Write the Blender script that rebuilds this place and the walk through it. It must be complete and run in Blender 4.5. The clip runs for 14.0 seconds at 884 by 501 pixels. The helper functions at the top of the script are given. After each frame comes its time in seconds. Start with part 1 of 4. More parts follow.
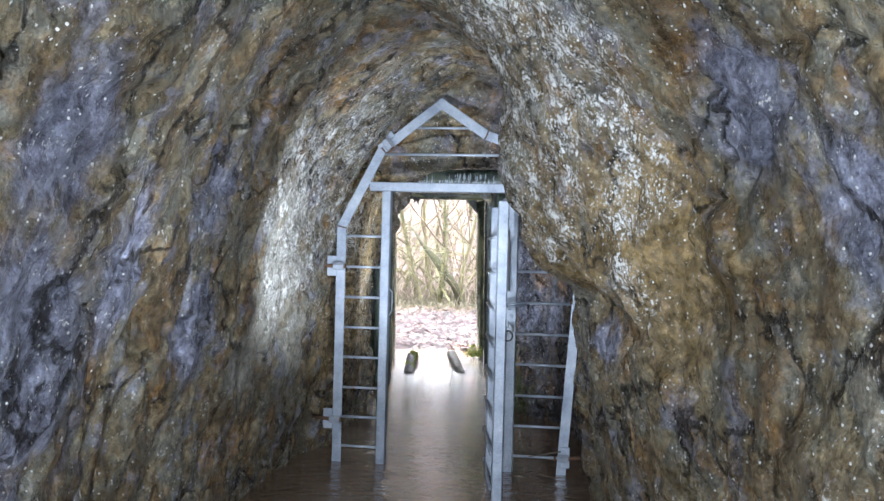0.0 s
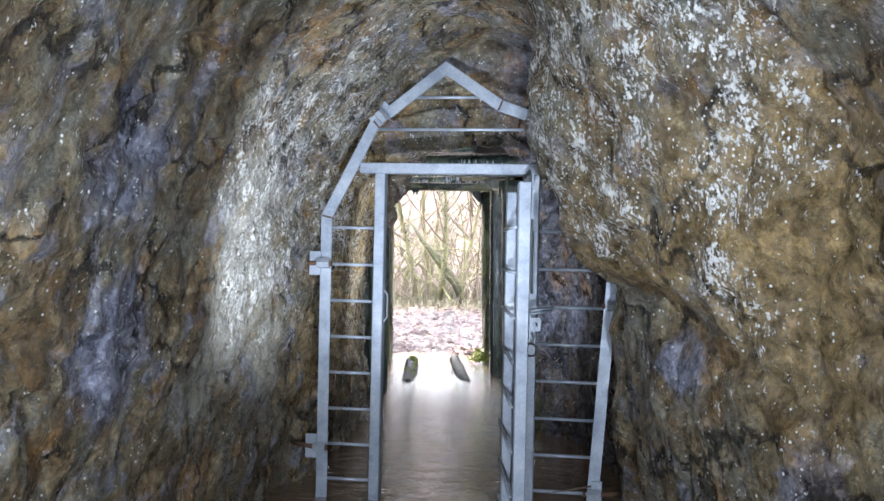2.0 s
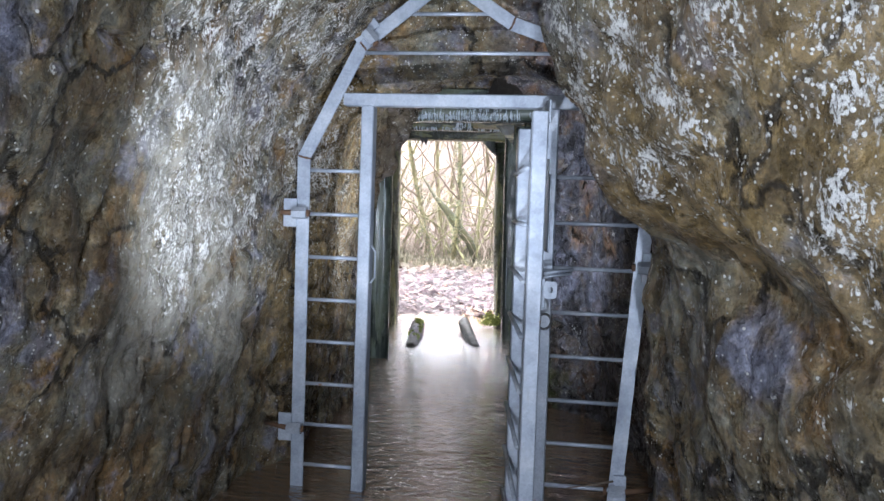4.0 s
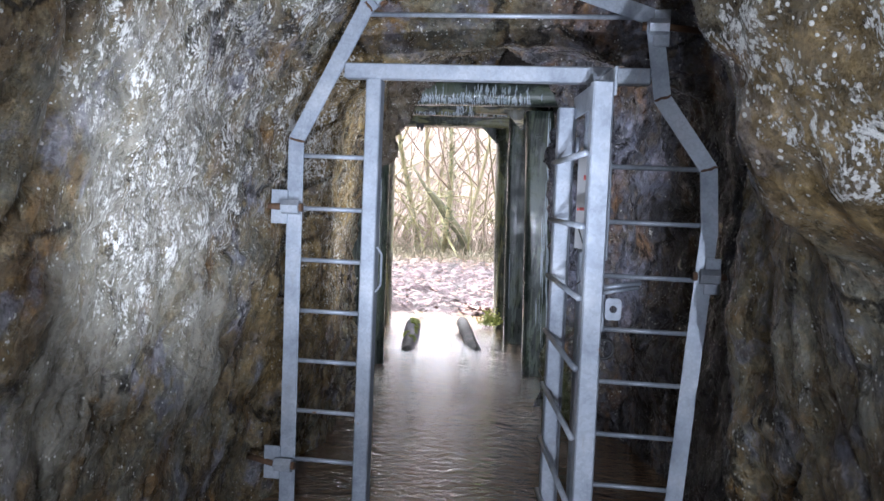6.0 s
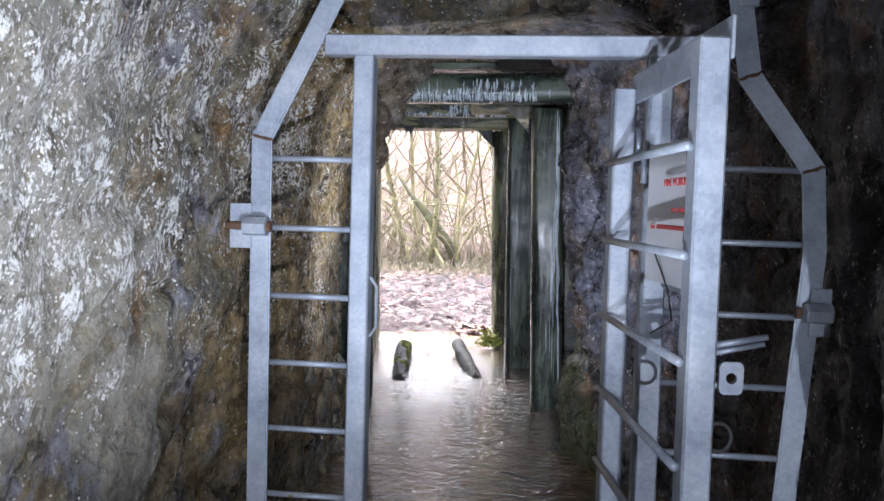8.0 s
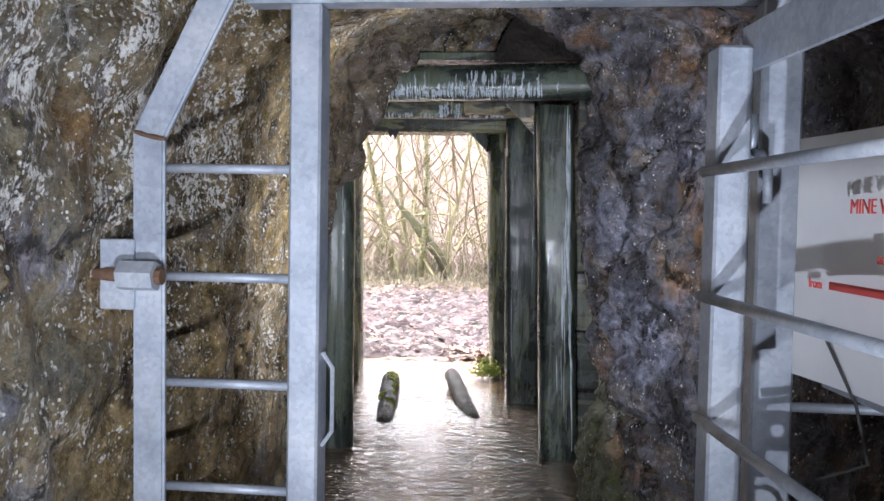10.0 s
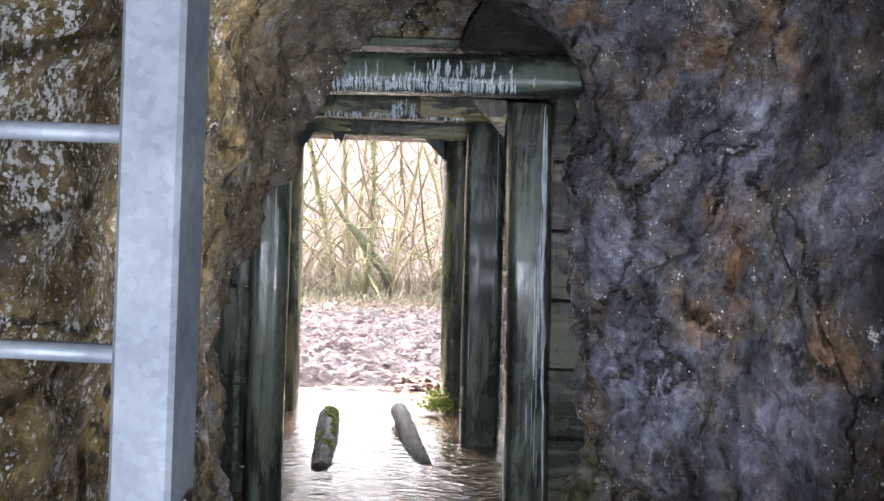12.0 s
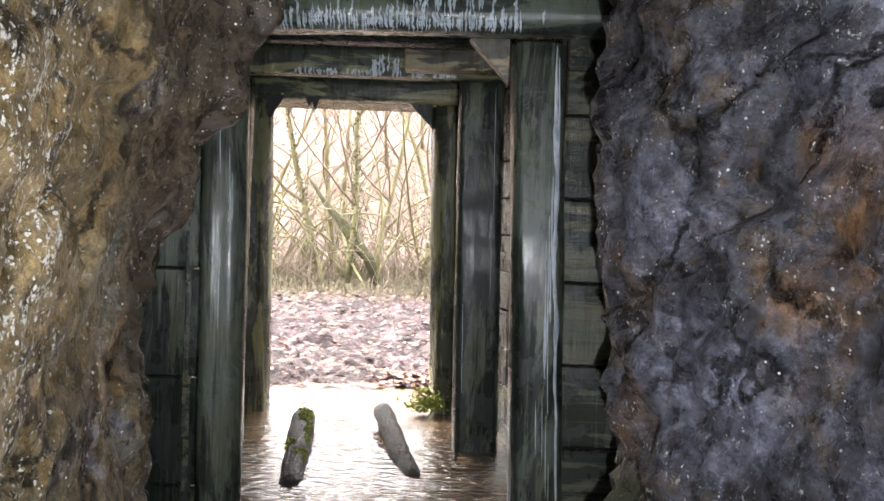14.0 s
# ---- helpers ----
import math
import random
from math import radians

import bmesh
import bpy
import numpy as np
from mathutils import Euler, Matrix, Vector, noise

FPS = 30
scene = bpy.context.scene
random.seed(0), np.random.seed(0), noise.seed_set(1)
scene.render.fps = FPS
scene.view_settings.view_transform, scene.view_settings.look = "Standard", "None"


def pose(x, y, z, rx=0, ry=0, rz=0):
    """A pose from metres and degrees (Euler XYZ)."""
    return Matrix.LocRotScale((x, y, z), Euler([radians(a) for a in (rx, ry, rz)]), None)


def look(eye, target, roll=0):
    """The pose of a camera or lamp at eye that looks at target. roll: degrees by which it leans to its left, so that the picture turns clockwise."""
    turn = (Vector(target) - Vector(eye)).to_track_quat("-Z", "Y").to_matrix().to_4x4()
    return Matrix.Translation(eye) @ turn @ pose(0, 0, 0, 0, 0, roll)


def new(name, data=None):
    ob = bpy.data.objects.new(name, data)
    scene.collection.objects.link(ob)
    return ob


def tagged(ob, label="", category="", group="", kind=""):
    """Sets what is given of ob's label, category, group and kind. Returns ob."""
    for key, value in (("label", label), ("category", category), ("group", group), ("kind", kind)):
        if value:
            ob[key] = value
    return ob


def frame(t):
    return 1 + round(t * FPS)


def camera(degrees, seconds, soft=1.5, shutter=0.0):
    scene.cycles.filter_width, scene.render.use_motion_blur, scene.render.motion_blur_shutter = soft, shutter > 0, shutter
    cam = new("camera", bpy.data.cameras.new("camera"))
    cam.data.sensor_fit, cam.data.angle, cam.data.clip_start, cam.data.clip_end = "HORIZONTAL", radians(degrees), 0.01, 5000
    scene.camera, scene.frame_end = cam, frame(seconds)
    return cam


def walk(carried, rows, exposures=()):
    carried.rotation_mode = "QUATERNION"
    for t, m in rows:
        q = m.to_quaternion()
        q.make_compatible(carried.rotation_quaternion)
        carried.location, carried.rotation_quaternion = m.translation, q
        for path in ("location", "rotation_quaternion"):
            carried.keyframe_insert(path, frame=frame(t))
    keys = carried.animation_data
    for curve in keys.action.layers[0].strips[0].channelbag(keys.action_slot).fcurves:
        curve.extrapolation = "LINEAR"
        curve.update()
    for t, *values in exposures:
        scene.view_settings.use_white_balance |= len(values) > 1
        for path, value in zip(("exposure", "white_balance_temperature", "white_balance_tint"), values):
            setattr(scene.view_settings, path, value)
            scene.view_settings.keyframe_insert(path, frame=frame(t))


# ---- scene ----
cam = camera(55.4, 14.0)
PATH = [
    (0, (0.394, 0.171, 1.233), (0.114, 2.151, 1.237), 1.5),
    (0.5, (0.345, 0.35, 1.231), (0.071, 2.331, 1.23), 1.5),
    (1, (0.347, 0.627, 1.234), (0.075, 2.609, 1.236), 1.6),
    (1.5, (0.325, 0.775, 1.227), (0.051, 2.756, 1.228), 1.3),
    (2, (0.252, 0.966, 1.219), (-0.025, 2.946, 1.216), 1.3),
    (2.5, (0.217, 1.109, 1.22), (-0.06, 3.09, 1.215), 1.3),
    (3, (0.218, 1.307, 1.195), (-0.05, 3.289, 1.18), 1.4),
    (3.5, (0.255, 1.525, 1.183), (-0.032, 3.503, 1.102), 1.7),
    (4, (0.24, 1.623, 1.18), (-0.075, 3.595, 1.078), 2.0),
    (4.2, (0.161, 1.644, 1.179), (-0.125, 3.621, 1.072), 1.7),
    (6.3, (0.024, 2.266, 1.192), (-0.255, 4.242, 1.066), 2.5),
    (6.5, (0.014, 2.328, 1.179), (-0.285, 4.302, 1.058), 2.6),
    (7, (-0.109, 2.468, 1.2), (-0.365, 4.448, 1.091), 1.7),
    (7.5, (-0.149, 2.602, 1.198), (-0.387, 4.585, 1.092), 1.7),
    (8, (-0.151, 2.84, 1.204), (-0.386, 4.823, 1.098), 1.7),
    (8.2, (-0.151, 2.908, 1.215), (-0.395, 4.89, 1.111), 1.5),
    (10.3, (-0.281, 3.706, 1.248), (-0.485, 5.694, 1.166), 1.1),
    (10.5, (-0.304, 3.753, 1.243), (-0.493, 5.743, 1.166), 1.5),
    (11, (-0.36, 3.924, 1.229), (-0.544, 5.914, 1.157), 1.5),
    (11.5, (-0.4, 4.08, 1.253), (-0.504, 6.076, 1.197), 2.2),
    (12, (-0.354, 4.291, 1.248), (-0.434, 6.289, 1.197), 2.4),
    (12.5, (-0.33, 4.457, 1.268), (-0.399, 6.455, 1.194), 2.4),
    (13, (-0.378, 4.633, 1.253), (-0.446, 6.63, 1.181), 2.2),
    (13.5, (-0.408, 4.752, 1.218), (-0.449, 6.75, 1.151), 2.1),
    (14, (-0.393, 4.932, 1.165), (-0.439, 6.931, 1.094), 2.1),
]
walk(cam, [(t, look(eye, target, roll)) for t, eye, target, roll in PATH],
     exposures=[(0.0, 5.3, 6200, 8), (4.0, 5.17, 6200, 11), (8.2, 5.1, 6300, 14), (11.0, 5.2, 6650, 14), (12.5, 5.15, 6500, 11), (14.0, 5.05, 7050, 13)])

# ---- light: overcast sky before the portal, a hand torch with the walker ----
world = bpy.data.worlds.new("overcast")
scene.world = world
world.use_nodes = True
wn = world.node_tree.nodes
sky = wn.new("ShaderNodeTexSky")
sky.sky_type, sky.sun_disc = "NISHITA", False
sky.sun_elevation, sky.sun_rotation = radians(58), radians(300)
sky.dust_density = 4.0
wn["Background"].inputs["Strength"].default_value = 0.15
cloud = wn.new("ShaderNodeHueSaturation")
cloud.inputs["Saturation"].default_value = 0.22
world.node_tree.links.new(sky.outputs[0], cloud.inputs["Color"])
world.node_tree.links.new(cloud.outputs[0], wn["Background"].inputs[0])

sun_data = bpy.data.lights.new("sun", "SUN")
sun_data.energy, sun_data.angle, sun_data.color = 0.5, radians(20), (1.0, 0.95, 0.9)
sun = new("sun", sun_data)
sun.matrix_world = look((-18.4, 26.6, 33.9), (0, 16, 0))

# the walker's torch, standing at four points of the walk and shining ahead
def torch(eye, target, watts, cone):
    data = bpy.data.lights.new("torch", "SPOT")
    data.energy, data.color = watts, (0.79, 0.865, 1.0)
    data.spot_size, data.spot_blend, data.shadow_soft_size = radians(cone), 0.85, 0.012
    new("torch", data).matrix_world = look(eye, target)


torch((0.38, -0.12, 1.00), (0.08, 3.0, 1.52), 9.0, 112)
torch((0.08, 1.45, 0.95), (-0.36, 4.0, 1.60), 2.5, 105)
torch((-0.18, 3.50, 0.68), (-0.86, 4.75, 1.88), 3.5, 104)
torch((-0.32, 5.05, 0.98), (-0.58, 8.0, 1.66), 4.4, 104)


# ---- materials ----
def material(name, rough=0.6, metal=0.0, spec=0.5):
    m = bpy.data.materials.new(name)
    m.use_nodes = True
    b = m.node_tree.nodes["Principled BSDF"]
    b.inputs["Roughness"].default_value = rough
    b.inputs["Metallic"].default_value = metal
    b.inputs["Specular IOR Level"].default_value = spec
    return m, m.node_tree, b


def node(tree, kind, **values):
    n = tree.nodes.new(kind)
    for key, value in values.items():
        n.inputs[key.replace("_", " ")].default_value = value
    return n


def coords(tree, scale=(1, 1, 1)):
    c = tree.nodes.new("ShaderNodeTexCoord")
    mp = tree.nodes.new("ShaderNodeMapping")
    mp.inputs["Scale"].default_value = scale
    tree.links.new(c.outputs["Object"], mp.inputs["Vector"])
    return mp.outputs["Vector"]


def noise_of(tree, vec, scale, detail=6.0, rough=0.6, distort=0.0):
    n = node(tree, "ShaderNodeTexNoise", Scale=scale, Detail=detail, Roughness=rough, Distortion=distort)
    tree.links.new(vec, n.inputs["Vector"])
    return n.outputs["Fac"]


def ramp(tree, fac, stops):
    r = tree.nodes.new("ShaderNodeValToRGB")
    el = r.color_ramp.elements
    while len(el) < len(stops):
        el.new(0.5)
    for e, (p, c) in zip(el, stops):
        e.position = p
        e.color = (*c, 1) if isinstance(c, tuple) else (c, c, c, 1)
    tree.links.new(fac, r.inputs[0])
    return r.outputs[0]


def mix(tree, fac, a, b, mode="MIX"):
    m = tree.nodes.new("ShaderNodeMix")
    m.data_type, m.blend_type = "RGBA", mode
    for slot, value in ((m.inputs[0], fac), (m.inputs[6], a), (m.inputs[7], b)):
        if isinstance(value, (int, float)):
            slot.default_value = value
        elif isinstance(value, tuple):
            slot.default_value = (*value, 1)
        else:
            tree.links.new(value, slot)
    return m.outputs[2]


def math_of(tree, op, a, b=0.0):
    m = tree.nodes.new("ShaderNodeMath")
    m.operation = op
    for slot, value in zip(m.inputs, (a, b)):
        if isinstance(value, (int, float)):
            slot.default_value = value
        else:
            tree.links.new(value, slot)
    return m.outputs[0]


def bump(tree, b, height, strength, distance, chain=None):
    n = node(tree, "ShaderNodeBump", Strength=strength, Distance=distance)
    tree.links.new(height, n.inputs["Height"])
    if chain is not None:
        tree.links.new(chain, n.inputs["Normal"])
    tree.links.new(n.outputs[0], b.inputs["Normal"])
    return n.outputs[0]


def axis(tree, which):
    c = tree.nodes.new("ShaderNodeTexCoord")
    s = tree.nodes.new("ShaderNodeSeparateXYZ")
    tree.links.new(c.outputs["Object"], s.inputs[0])
    return s.outputs[which]


def span(tree, value, a, b):
    """0 where value is a, 1 where it is b, clamped."""
    m = tree.nodes.new("ShaderNodeMapRange")
    m.inputs["From Min"].default_value, m.inputs["From Max"].default_value = a, b
    tree.links.new(value, m.inputs["Value"])
    return m.outputs[0]


def zones(tree, vec, spots, wobble):
    """Soft-edged zones of the rock round the points (x, y, z, radius)."""
    total = None
    for x, y, z, r in spots:
        d = tree.nodes.new("ShaderNodeVectorMath")
        d.operation = "DISTANCE"
        d.inputs[1].default_value = (x, y, z)
        tree.links.new(vec, d.inputs[0])
        f = span(tree, math_of(tree, "ADD", math_of(tree, "DIVIDE", d.outputs["Value"], r), wobble), 1.15, 0.65)
        total = f if total is None else math_of(tree, "MAXIMUM", total, f)
    return total


def rock_material():
    m, t, b = material("wet_rock", 0.45)
    v = coords(t)
    mid = noise_of(t, v, 5.5, 9, 0.68, 0.1)
    small = noise_of(t, v, 17.0, 8, 0.7)
    fine = noise_of(t, v, 48.0, 7, 0.72)
    wobble = math_of(t, "MULTIPLY", math_of(t, "SUBTRACT", noise_of(t, v, 4.5, 9, 0.72), 0.5), 3.2)
    base = ramp(t, mid, [(0.30, (0.055, 0.044, 0.03)), (0.42, (0.16, 0.115, 0.062)), (0.50, (0.215, 0.175, 0.105)), (0.58, (0.18, 0.175, 0.14)), (0.70, (0.34, 0.275, 0.19))])
    rust = ramp(t, noise_of(t, coords(t, (1, 1, 0.75)), 4.2, 8, 0.68, 0.1), [(0.525, 0.0), (0.63, 0.75)])
    base = mix(t, rust, base, ramp(t, small, [(0.3, (0.13, 0.07, 0.025)), (0.7, (0.33, 0.18, 0.055))]))
    # blue-grey slate
    slate = ramp(t, small, [(0.3, (0.085, 0.085, 0.115)), (0.5, (0.21, 0.22, 0.29)), (0.7, (0.36, 0.38, 0.48))])
    lone = ramp(t, noise_of(t, v, 6.3, 8, 0.68), [(0.54, 0.0), (0.60, 0.8)])
    base = mix(t, math_of(t, "MULTIPLY", lone, 0.7), base, slate)
    blue = zones(t, v, [(-0.62, 1.70, 0.95, 0.33), (-0.52, 1.62, 1.42, 0.16), (-0.72, 2.1, 1.2, 0.22), (-0.85, 2.75, 1.45, 0.24), (-0.85, 3.0, 0.95, 0.22), (0.80, 2.05, 1.55, 0.2), (0.86, 1.7, 1.30, 0.16), (0.52, 3.15, 0.93, 0.12)], wobble)
    base = mix(t, math_of(t, "MULTIPLY", blue, 0.9), base, slate)
    # ochre staining
    ochre = zones(t, v, [(-0.92, 5.9, 1.3, 0.75), (0.62, 2.6, 1.2, 0.4), (0.42, 3.1, 1.25, 0.25), (-0.95, 5.5, 0.9, 0.6), (-0.9, 5.3, 1.5, 0.4)], wobble)
    base = mix(t, math_of(t, "MULTIPLY", ochre, 0.84), base, ramp(t, small, [(0.3, (0.13, 0.085, 0.03)), (0.5, (0.25, 0.175, 0.075)), (0.7, (0.38, 0.25, 0.10))]))
    # the grey slate wall beyond the gate
    side = math_of(t, "ADD", axis(t, 0), math_of(t, "MULTIPLY", math_of(t, "SUBTRACT", axis(t, 1), 4.5), 0.12))
    inner = math_of(t, "MULTIPLY", span(t, axis(t, 1), 4.5, 4.75), span(t, side, -0.1, 0.12))
    grey = ramp(t, mid, [(0.30, (0.03, 0.03, 0.036)), (0.43, (0.055, 0.052, 0.055)), (0.50, (0.125, 0.127, 0.155)), (0.57, (0.11, 0.085, 0.06)), (0.68, (0.25, 0.25, 0.30))])
    grey = mix(t, math_of(t, "MULTIPLY", rust, 0.7), grey, (0.25, 0.125, 0.045))
    base = mix(t, inner, base, grey)
    veins = zones(t, v, [(0.08, 6.95, 1.22, 0.16), (0.16, 6.75, 0.80, 0.22), (0.40, 6.25, 0.75, 0.2), (0.33, 6.5, 1.45, 0.16), (0.42, 6.0, 1.35, 0.14)], wobble)
    base = mix(t, math_of(t, "MULTIPLY", math_of(t, "MULTIPLY", veins, inner), 0.5), base, slate)
    iron = zones(t, v, [(0.36, 6.45, 1.17, 0.11), (0.45, 6.1, 1.05, 0.10)], wobble)
    base = mix(t, math_of(t, "MULTIPLY", iron, 0.5), base, ramp(t, small, [(0.3, (0.16, 0.07, 0.02)), (0.7, (0.42, 0.20, 0.05))]))
    # wet rock of the right recess, its shade painted in, stronger lower down
    damp_shade = math_of(t, "MULTIPLY", math_of(t, "MULTIPLY", inner, span(t, axis(t, 1), 6.0, 5.2)), span(t, axis(t, 2), 1.75, 1.15))
    base = mix(t, math_of(t, "MULTIPLY", damp_shade, 0.85), base, (0.02, 0.02, 0.024))
    # grain: lighter and darker crystals
    grit = ramp(t, noise_of(t, v, 30.0, 9, 0.78), [(0.33, 0.22), (0.45, 0.70), (0.55, 1.1), (0.67, 2.1)])
    base = mix(t, 1.0, base, grit, "MULTIPLY")
    # broken fragments, each of its own tone
    chunk = t.nodes.new("ShaderNodeTexVoronoi")
    chunk.inputs["Scale"].default_value = 9.0
    bent = t.nodes.new("ShaderNodeVectorMath")
    bent.operation = "MULTIPLY_ADD"
    bn = node(t, "ShaderNodeTexNoise", Scale=7.0, Detail=6.0, Roughness=0.65)
    t.links.new(v, bn.inputs["Vector"])
    t.links.new(bn.outputs["Color"], bent.inputs[0])
    bent.inputs[1].default_value = (0.10, 0.10, 0.10)
    t.links.new(v, bent.inputs[2])
    t.links.new(bent.outputs[0], chunk.inputs["Vector"])
    base = mix(t, 1.0, base, ramp(t, chunk.outputs["Color"], [(0.15, 0.7), (0.5, 1.0), (0.85, 1.35)]), "MULTIPLY")
    # dark grain in the pores
    base = mix(t, ramp(t, fine, [(0.34, 0.6), (0.43, 0.0)]), base, (0.022, 0.019, 0.016))
    base = mix(t, ramp(t, small, [(0.30, 0.6), (0.41, 0.0)]), base, (0.03, 0.026, 0.02))
    # open cracks
    warp = t.nodes.new("ShaderNodeVectorMath")
    warp.operation = "MULTIPLY_ADD"
    nz = node(t, "ShaderNodeTexNoise", Scale=3.0, Detail=6.0, Roughness=0.6)
    t.links.new(v, nz.inputs["Vector"])
    t.links.new(nz.outputs["Color"], warp.inputs[0])
    warp.inputs[1].default_value = (0.5, 0.5, 0.5)
    t.links.new(v, warp.inputs[2])
    cell = t.nodes.new("ShaderNodeTexVoronoi")
    cell.feature = "DISTANCE_TO_EDGE"
    cell.inputs["Scale"].default_value = 2.1
    t.links.new(warp.outputs[0], cell.inputs["Vector"])
    crack = math_of(t, "MULTIPLY", ramp(t, cell.outputs["Distance"], [(0.010, 1.0), (0.030, 0.0)]), ramp(t, noise_of(t, v, 2.3, 4, 0.6), [(0.42, 0.0), (0.50, 1.0)]))
    base = mix(t, math_of(t, "MULTIPLY", crack, 0.85), base, (0.01, 0.009, 0.008))
    # smooth pale crust low on the wall, and the dark brown overhang by the timbers
    pale = math_of(t, "MULTIPLY", zones(t, v, [(-0.95, 3.95, 1.25, 0.34), (-0.98, 4.2, 1.05, 0.28), (-1.0, 3.85, 0.85, 0.30), (-0.98, 4.5, 0.75, 0.2)], wobble), ramp(t, small, [(0.36, 0.25), (0.5, 0.85)]))
    base = mix(t, pale, base, ramp(t, fine, [(0.3, (0.20, 0.185, 0.145)), (0.7, (0.40, 0.375, 0.31))]))
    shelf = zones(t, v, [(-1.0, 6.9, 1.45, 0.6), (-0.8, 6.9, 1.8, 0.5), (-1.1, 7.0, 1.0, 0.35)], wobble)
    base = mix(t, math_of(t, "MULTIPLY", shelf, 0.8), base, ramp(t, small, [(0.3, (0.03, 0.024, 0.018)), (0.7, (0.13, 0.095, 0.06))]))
    green = zones(t, v, [(-0.02, 7.05, 0.35, 0.28), (0.05, 6.9, 0.1, 0.3)], wobble)
    base = mix(t, math_of(t, "MULTIPLY", green, 0.75), base, ramp(t, small, [(0.3, (0.035, 0.045, 0.015)), (0.7, (0.13, 0.14, 0.05))]))
    # white mineral crust in dense fine specks; wet glints painted as lone specks everywhere
    crusted = zones(t, v, [(-0.92, 4.35, 1.58, 0.68), (-0.88, 3.75, 1.62, 0.30), (-0.95, 4.05, 1.12, 0.32), (-0.92, 5.15, 1.35, 0.22), (0.20, 2.9, 1.78, 0.52), (0.16, 3.08, 1.72, 0.32), (0.20, 3.2, 1.48, 0.22), (0.34, 2.55, 1.75, 0.36), (0.52, 2.6, 1.42, 0.2), (0.5, 2.85, 0.98, 0.16), (0.24, 2.65, 1.95, 0.34), (0.12, 3.2, 1.62, 0.22), (0.32, 3.1, 1.40, 0.24), (0.55, 2.75, 1.10, 0.15), (-0.75, 4.6, 1.85, 0.34)], wobble)
    base = mix(t, math_of(t, "MULTIPLY", crusted, 0.15), base, ramp(t, small, [(0.35, (0.07, 0.062, 0.045)), (0.65, (0.30, 0.285, 0.24))]))
    uneven = math_of(t, "MULTIPLY", crusted, ramp(t, noise_of(t, v, 6.5, 9, 0.8), [(0.38, 0.3), (0.52, 1.0)]))
    draped = coords(t, (1.0, 1.0, 0.55))
    fleck = math_of(t, "ADD", math_of(t, "MULTIPLY", noise_of(t, draped, 100.0, 5, 0.75), 0.62), math_of(t, "MULTIPLY", noise_of(t, v, 13.0, 6, 0.7), 0.38))
    sprinkled = zones(t, v, [(-0.95, 5.3, 1.2, 0.5), (-0.92, 5.8, 1.25, 0.42), (-0.9, 5.9, 0.85, 0.35), (-0.8, 5.7, 1.75, 0.4)], wobble)
    glint_noise = noise_of(t, v, 115.0, 3, 0.7)
    fleck = math_of(t, "ADD", fleck, math_of(t, "MULTIPLY", sprinkled, math_of(t, "MULTIPLY", math_of(t, "SUBTRACT", glint_noise, 0.445), 0.55)))
    flakes = ramp(t, math_of(t, "ADD", fleck, math_of(t, "MULTIPLY", uneven, 0.074)), [(0.585, 0.0), (0.622, 1.0)])
    # glinting single droplets painted as white dots, thicker round the crust
    drops = t.nodes.new("ShaderNodeTexVoronoi")
    drops.inputs["Scale"].default_value = 98.0
    t.links.new(v, drops.inputs["Vector"])
    pick = t.nodes.new("ShaderNodeSeparateColor")
    t.links.new(drops.outputs["Color"], pick.inputs[0])
    keep_dot = math_of(t, "ADD", math_of(t, "ADD", pick.outputs[0], math_of(t, "ADD", math_of(t, "MULTIPLY", uneven, 0.60), math_of(t, "MULTIPLY", sprinkled, 0.16))), math_of(t, "MULTIPLY", math_of(t, "SUBTRACT", mid, 0.5), 0.9))
    keep_dot = math_of(t, "SUBTRACT", keep_dot, math_of(t, "MULTIPLY", inner, 0.08))
    size = math_of(t, "MULTIPLY", ramp(t, keep_dot, [(0.84, 0.0), (0.88, 1.0)]), math_of(t, "ADD", math_of(t, "MULTIPLY", pick.outputs[1], 0.30), 0.10))
    dots = span(t, math_of(t, "SUBTRACT", size, drops.outputs["Distance"]), -0.005, 0.03)
    speck = math_of(t, "MAXIMUM", dots, flakes)
    base = mix(t, speck, base, (0.84, 0.83, 0.79))
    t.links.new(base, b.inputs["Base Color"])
    t.links.new(ramp(t, small, [(0.35, 0.13), (0.65, 0.42)]), b.inputs["Roughness"])
    hollow = math_of(t, "SUBTRACT", math_of(t, "ADD", mid, math_of(t, "MULTIPLY", small, 0.5)), math_of(t, "ADD", math_of(t, "MULTIPLY", crack, 0.6), math_of(t, "MULTIPLY", chunk.outputs["Distance"], 0.45)))
    n1 = bump(t, b, hollow, 0.8, 0.03)
    n2 = bump(t, b, math_of(t, "ADD", fine, math_of(t, "MULTIPLY", speck, 0.25)), 0.9, 0.014, n1)
    bump(t, b, noise_of(t, v, 150.0, 3, 0.6), 0.5, 0.0025, n2)
    return m


